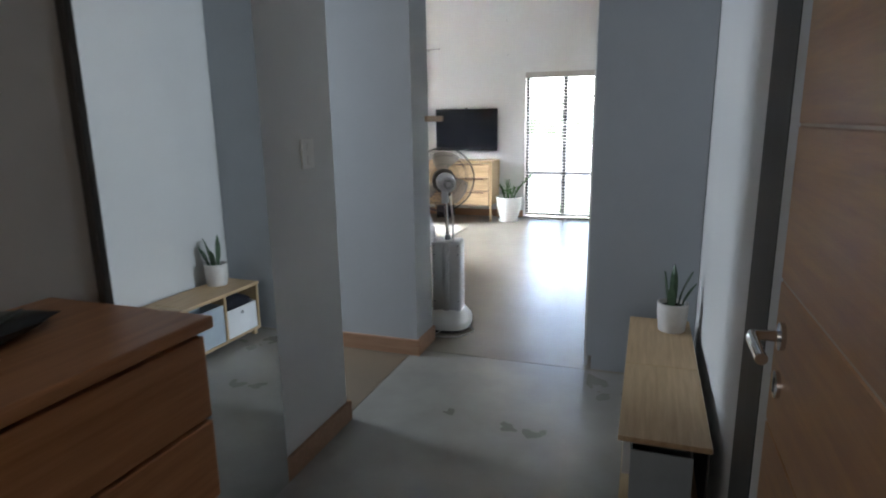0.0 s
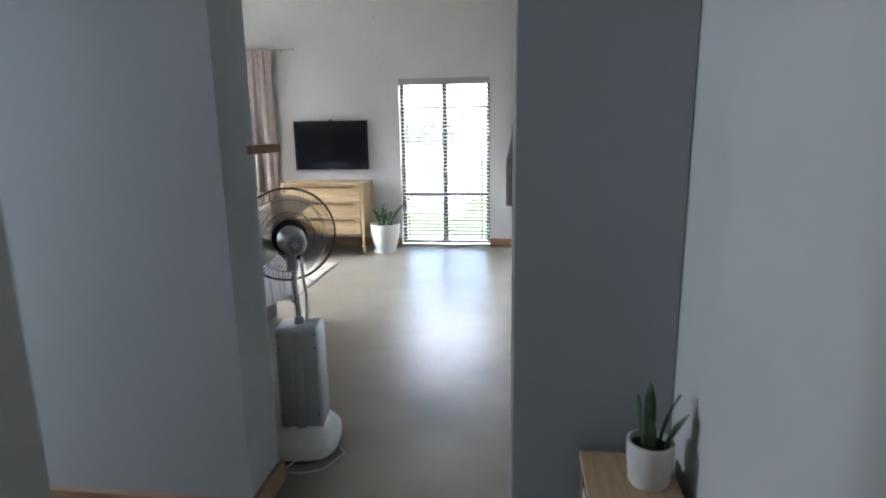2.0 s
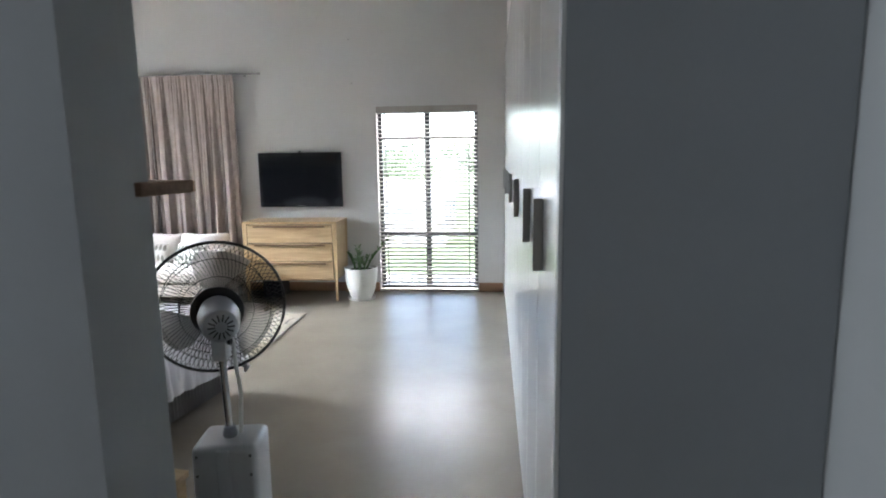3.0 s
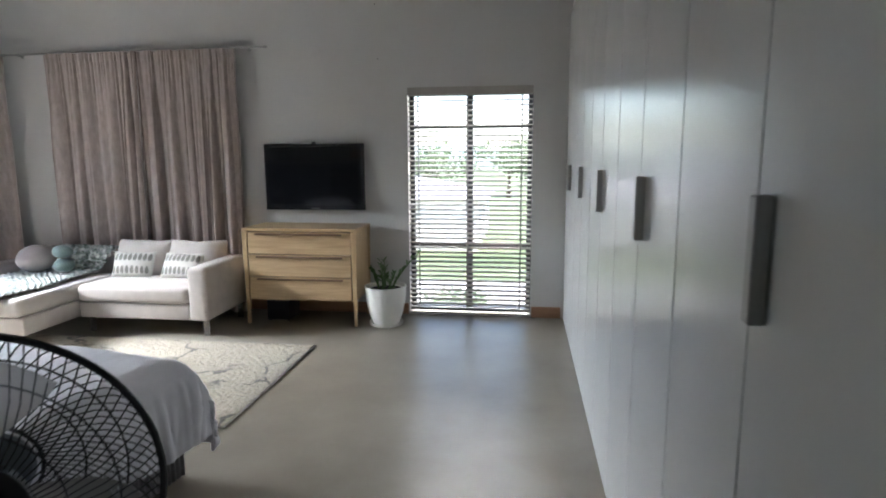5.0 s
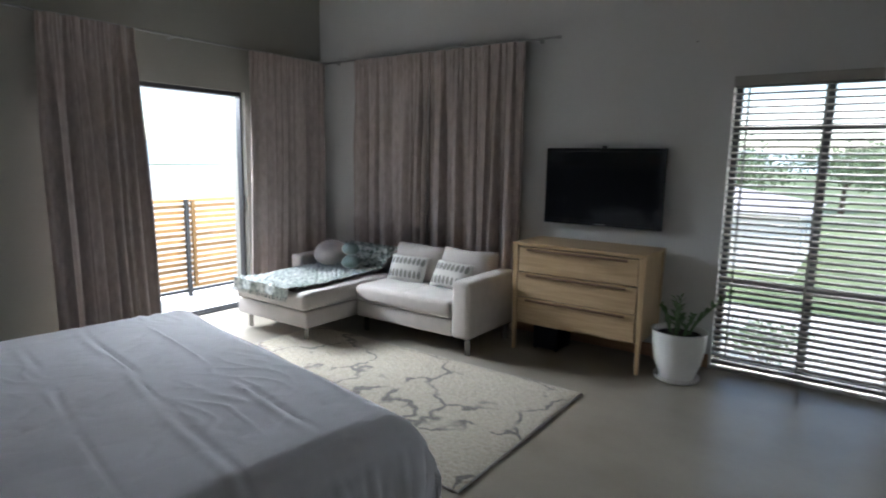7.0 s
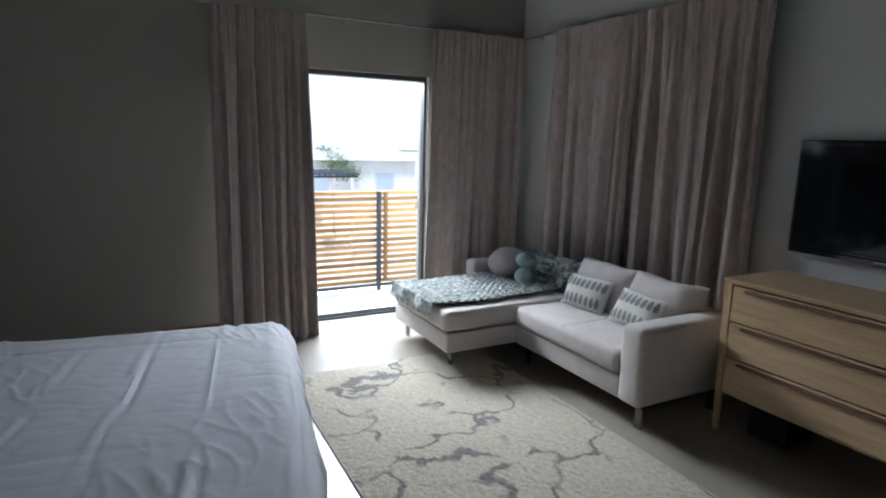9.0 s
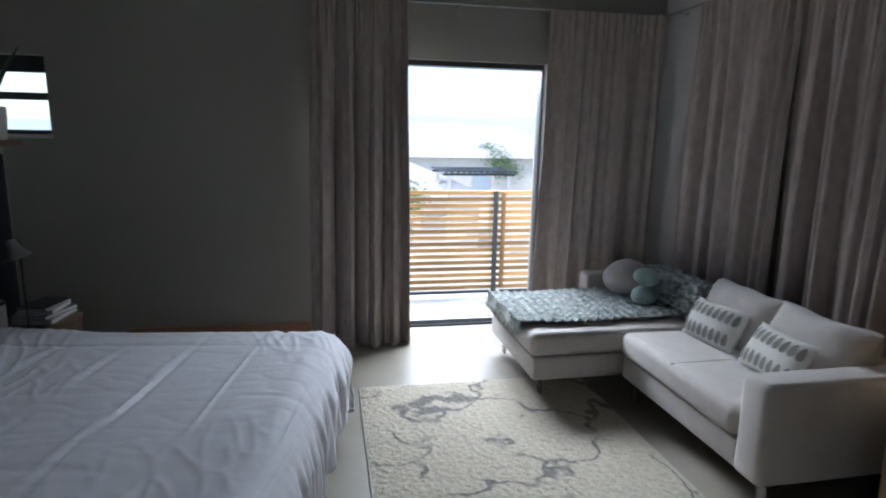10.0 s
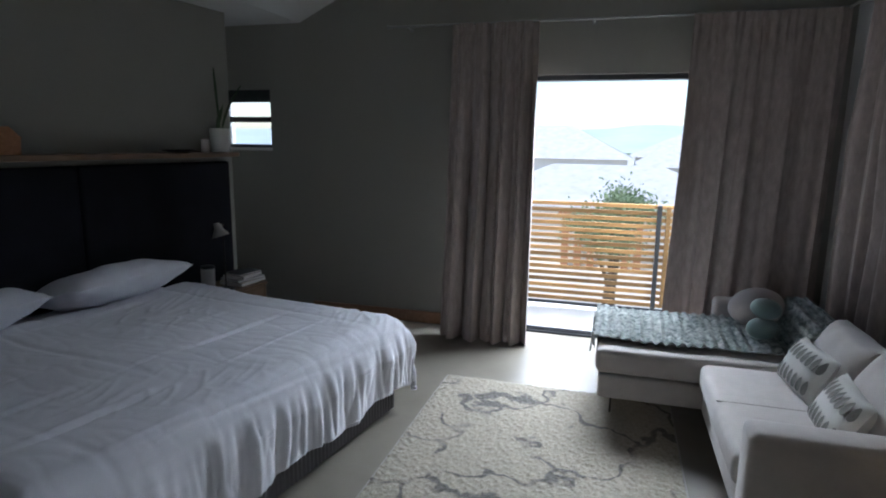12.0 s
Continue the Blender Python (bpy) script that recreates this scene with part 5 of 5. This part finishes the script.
hall_chest()
bag = thing("black_bag", (-1.17, 0.66, 1.0755, 0, 0, 15), "flat black bag lying on the tall chest", "bag")
part("bag_body", cushion(0.17, 0.30, 0.045, 0.45, 14, m=Matrix.Translation((0, 0, 0.024)), wob=0.01), M_BLACK, bag, smooth=True)
part("strap", tube([(0.04, -0.1, 0.035), (0.07, 0.0, 0.05), (0.03, 0.11, 0.035)], 0.008, 8), M_BLACK, bag, smooth=True)


def open_door():
    d = thing("door_2", (0.290, 0.37, 0), "wood veneer door with horizontal grooves, standing open", "door", kind="structure")
    bm = bmesh.new()
    z = 0.008
    for k in range(7):
        add_box(bm, -0.036, 0.0, 0.0, 0.86, z, z + 0.286, 0.003, 1)
        z += 0.290
    part("leaf", bm, M_DOOR, d)
    part("leaf_core", box(-0.0335, -0.0025, 0.004, 0.856, 0.01, z - 0.004), M_OAK_Y, d, "paler wood showing in the grooves")
    h = part("door_handle", tube([(-0.036, 0.79, 1.075), (-0.075, 0.79, 1.075), (-0.088, 0.785, 1.075), (-0.092, 0.765, 1.075), (-0.092, 0.665, 1.075)], 0.0105, 14), M_CHROME, d, "satin steel lever handle", smooth=True)
    part("rose", lathe([(0.026, 0), (0.026, 0.008), (0.012, 0.009)], 28, m=pose(-0.036, 0.79, 1.075, 0, -90)), M_CHROME, h)
    part("keyhole_rose", lathe([(0.026, 0), (0.026, 0.007), (0.01, 0.008)], 28, m=pose(-0.036, 0.79, 0.98, 0, -90)), M_CHROME, d)
    part("keyhole", box(-0.0452, -0.0442, 0.786, 0.794, 0.965, 0.993), M_BLACK, d)


open_door()


# ---- balcony and outside ----
setting("balcony_floor", box(-7.15, WX0 - TH, 4.6, 9.6, -0.16, -0.02), M_BALCONY, "pale cement floor of the balcony", "balcony")


def balustrade():
    r = thing("balustrade", (-6.95, 0, 0), "balcony balustrade of warm brown horizontal wooden slats", "balustrade")
    y0, y1 = 4.7, 9.5
    for y in (4.75, 6.15, 7.70, 9.45):
        part("post", box(0.012, 0.052, y - 0.02, y + 0.02, -0.02, 1.05, 0.002, 1), M_ALU, r, "dark steel post")
    part("upright", box(0.012, 0.04, 7.76, 7.80, 0.08, 1.04, 0.002, 1), M_SLATWOOD, r)
    z = 0.08
    first = part("slat", box(-0.010, 0.010, y0, y1, -0.019, 0.019, 0.002, 1), M_SLATWOOD, r)
    first.location.z = z
    for k in range(1, 16):
        s = new("slat", first.data)
        s.parent = r
        s.location.z = z + k * 0.0635
    part("lower_rail", box(0.012, 0.03, y0, y1, 0.02, 0.05), M_ALU, r)


balustrade()
GZ = -3.2
setting("ground", box(-900, 900, -900, 900, GZ - 0.5, GZ), M_GRASS, "open grassy ground reaching to the horizon", "ground")


# pale sheet added: the outdoor glare is put into the ground colour
setting("bright_ground", box(-240, -9.0, -150, 30, GZ, GZ + 0.03), M_YARD, "pale paving added so that the ground burns white between the houses", "paving")


setting("pavement_north", box(-8.99, 25, 9.5, 25.5, GZ, GZ + 0.03), M_YARD, "pale sunlit paving below the tall window", "paving")


# pale sheet added over the grass; its colour stands in for far haze
setting("haze_sheet", box(-240, -25, 30.01, 200, GZ, GZ + 0.03), M_YARD, "pale sheet standing in for the hazy far slopes", "paving")


def house(place, w, d, h, roof, label, wall_mat=None):
    o = thing("house", place, label, "house", "houses beyond the balcony")
    wl = part("wall", box(-w / 2, w / 2, -d / 2, d / 2, 0, h), wall_mat or M_PLASTER, o)
    bm = bmesh.new()
    ov = 0.5
    b = [bm.verts.new(c) for c in ((-w / 2 - ov, -d / 2 - ov, h), (w / 2 + ov, -d / 2 - ov, h), (w / 2 + ov, d / 2 + ov, h), (-w / 2 - ov, d / 2 + ov, h))]
    t = [bm.verts.new(c) for c in ((0, -d / 2 + d * 0.28, h + roof), (0, d / 2 - d * 0.28, h + roof))]
    bm.faces.new((b[0], b[1], t[0]))
    bm.faces.new((b[1], b[2], t[1], t[0]))
    bm.faces.new((b[2], b[3], t[1]))
    bm.faces.new((b[3], b[0], t[0], t[1]))
    bm.faces.new(b[::-1])
    part("roof", bm, M_ROOFTILE, o, "pale grey hipped roof")
    for k in range(3):
        y = -d / 2 + d * (k + 0.5) / 3
        wn2 = part("window", box(w / 2 - 0.02, w / 2 + 0.05, y - 0.7, y + 0.7, h * 0.35, h * 0.75), M_ROOFTILE, o)
        part("pane", box(w / 2 + 0.051, w / 2 + 0.06, y - 0.6, y + 0.6, h * 0.38, h * 0.72), M_GREYBOX, wn2)


house((-29.6, 6.8, GZ + 0.03), 9, 11, 2.3, 1.5, "low pale plastered house with a hipped roof")
house((-44, 16, GZ + 0.03), 10, 14, 3.4, 2.2, "pale house with a broad hipped roof")
house((-52, 0, GZ + 0.03), 11, 16, 3.6, 2.6, "pale house farther down the slope")
house((-62, 17, GZ + 0.03), 11, 16, 3.6, 2.4, "distant pale house with a hipped roof")

house((-9.5, 38, GZ), 13, 10, 2.6, 1.3, "low house with pale walls beyond the lawn")
house((9, 88, GZ), 12, 9, 2.6, 1.6, "far low house beyond the lawn and trees")
ver = thing("veranda", (-24.4, 6.9, GZ + 0.03), "terracotta veranda columns carrying a beam before the house", "veranda")
for y in (-1.4, -0.9, -0.4, 0.4, 0.9, 1.35):
    part("column", box(-0.14, 0.14, y - 0.14, y + 0.14, 0, 2.05, 0.02, 2), M_BRICK, ver)
part("beam", box(-0.16, 0.16, -1.7, 1.7, 2.051, 2.25, 0.01, 1), M_BRICK, ver)

perg = thing("pergola", (-24.9, 11.9, GZ + 0.03), "dark slatted pergola beside the neighbouring roof", "pergola")
for x in (-1.2, 1.2):
    for y in (-1.2, 1.2):
        part("post", box(x - 0.06, x + 0.06, y - 0.06, y + 0.06, 0, 3.25), M_PLASTER, perg)
for x in (-1.2, 1.2):
    part("beam", box(x - 0.05, x + 0.05, -1.45, 1.45, 3.251, 3.34), M_ALU, perg)
sl = part("slat", box(-1.6, 1.6, -0.03, 0.03, 3.371, 3.45), M_ALU, perg)
for k in range(1, 13):
    s = new("slat", sl.data)
    s.parent = perg
    s.location.y = -1.38 + k * 0.23
sl.location.y = -1.38


def tree(place, h, r, seed, label, leaves=2600):
    o = thing("tree", place, label, "tree", "garden trees")
    rnd = random.Random(seed)
    bm = tube([(0, 0, 0), (0.05 * h * 0.3, 0, h * 0.3), (0, 0.04 * h, h * 0.62)], 0.1, 10, radii=[0.05 * h, 0.038 * h, 0.022 * h])
    tips = []
    for k in range(9):
        a = rnd.uniform(0, 2 * math.pi)
        z0 = h * rnd.uniform(0.32, 0.6)
        tip = Vector((math.cos(a) * r * rnd.uniform(0.4, 0.85), math.sin(a) * r * rnd.uniform(0.4, 0.85), h * rnd.uniform(0.55, 0.98)))
        tube([(0, 0, z0), tip * 0.5 + Vector((0, 0, z0 * 0.45)), tip], 0.03, 6, bm, radii=[0.02 * h, 0.012 * h, 0.004 * h])
        tips.append(tip)
    part("trunk", bm, M_BARK, o)
    vs, fs = [], []
    for k in range(leaves):
        c = rnd.choice(tips) + Vector((rnd.gauss(0, 1), rnd.gauss(0, 1), rnd.gauss(0, 0.7))) * r * 0.24
        m = Matrix.Translation(c) @ pose(0, 0, 0, rnd.uniform(0, 360), rnd.uniform(0, 360), rnd.uniform(0, 360))
        s = r * rnd.uniform(0.035, 0.065)
        i = len(vs)
        vs += [m @ Vector(q) for q in ((-s, 0, 0), (0, s * 0.55, 0.15 * s), (s, 0, 0), (0, -s * 0.55, 0.15 * s))]
        fs.append((i, i + 1, i + 2, i + 3))
    me = bpy.data.meshes.new("crown")
    me.from_pydata(vs, [], fs)
    me.materials.append(M_TREE)
    cr = new("crown", me)
    cr.parent = o


tree((-16.0, 7.3, GZ + 0.03), 3.8, 1.0, 3, "small leafy green tree below the balcony", 5200)
tree((-39.5, 17.6, GZ + 0.03), 4.0, 1.5, 5, "broad leafy tree between the houses")
for x, y, h, w, k in ((1.5, 60, 5.6, 3.4, 11), (6.5, 66, 6.2, 3.8, 13), (-2.5, 74, 6.0, 3.6, 17), (12, 72, 6.4, 4.0, 19), (-8, 50, 5.2, 3.2, 23)):
    tree((x, y, GZ), h, w, k, "large leafy tree beyond the lawn", 3000)


def shrub(place, r, h, seed):
    o = thing("shrub", place, "low rounded green shrub on the paving", "shrub")
    rnd = random.Random(seed)
    stems, vs, fs = bmesh.new(), [], []
    for k in range(14):
        a, q = rnd.uniform(0, 2 * math.pi), rnd.uniform(0.2, 0.9)
        tip = Vector((math.cos(a) * r * q, math.sin(a) * r * q, h * rnd.uniform(0.5, 1.0)))
        tube([(0, 0, 0), tip * 0.6, tip], 0.012, 5, stems, radii=[0.02, 0.012, 0.004])
        for i in range(70):
            m = Matrix.Translation(tip + Vector((rnd.gauss(0, 1), rnd.gauss(0, 1), rnd.gauss(0, 0.8))) * r * 0.2) @ pose(0, 0, 0, rnd.uniform(0, 360), rnd.uniform(0, 360), rnd.uniform(0, 360))
            w, n0 = rnd.uniform(0.04, 0.08), len(vs)
            vs += [m @ Vector(p) for p in ((-w, 0, 0), (0, w * 0.5, 0.01), (w, 0, 0), (0, -w * 0.5, 0.01))]
            fs.append((n0, n0 + 1, n0 + 2, n0 + 3))
    part("stems", stems, M_BARK, o)
    me = bpy.data.meshes.new("foliage")
    me.from_pydata([(v.x, v.y, max(0.02, v.z)) for v in vs], [], fs)
    me.materials.append(M_TREE)
    new("foliage", me).parent = o


shrub((-2.4, 18.9, GZ + 0.03), 0.9, 0.9, 31)
shrub((0.6, 17.2, GZ + 0.03), 0.7, 0.6, 37)

# distant ridge all round, its haze put into the pale colour
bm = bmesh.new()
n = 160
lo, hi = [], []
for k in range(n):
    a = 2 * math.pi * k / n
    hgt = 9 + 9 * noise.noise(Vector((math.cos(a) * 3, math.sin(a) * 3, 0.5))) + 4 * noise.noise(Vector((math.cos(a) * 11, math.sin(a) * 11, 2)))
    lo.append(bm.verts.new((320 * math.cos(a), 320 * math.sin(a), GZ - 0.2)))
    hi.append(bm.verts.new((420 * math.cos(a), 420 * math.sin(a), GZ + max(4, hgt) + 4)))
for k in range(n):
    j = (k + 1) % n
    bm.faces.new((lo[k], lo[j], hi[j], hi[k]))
setting("backdrop", bm, M_HILL, "low hills at the horizon, haze put into their blue-green colour", "hills", smooth=True)
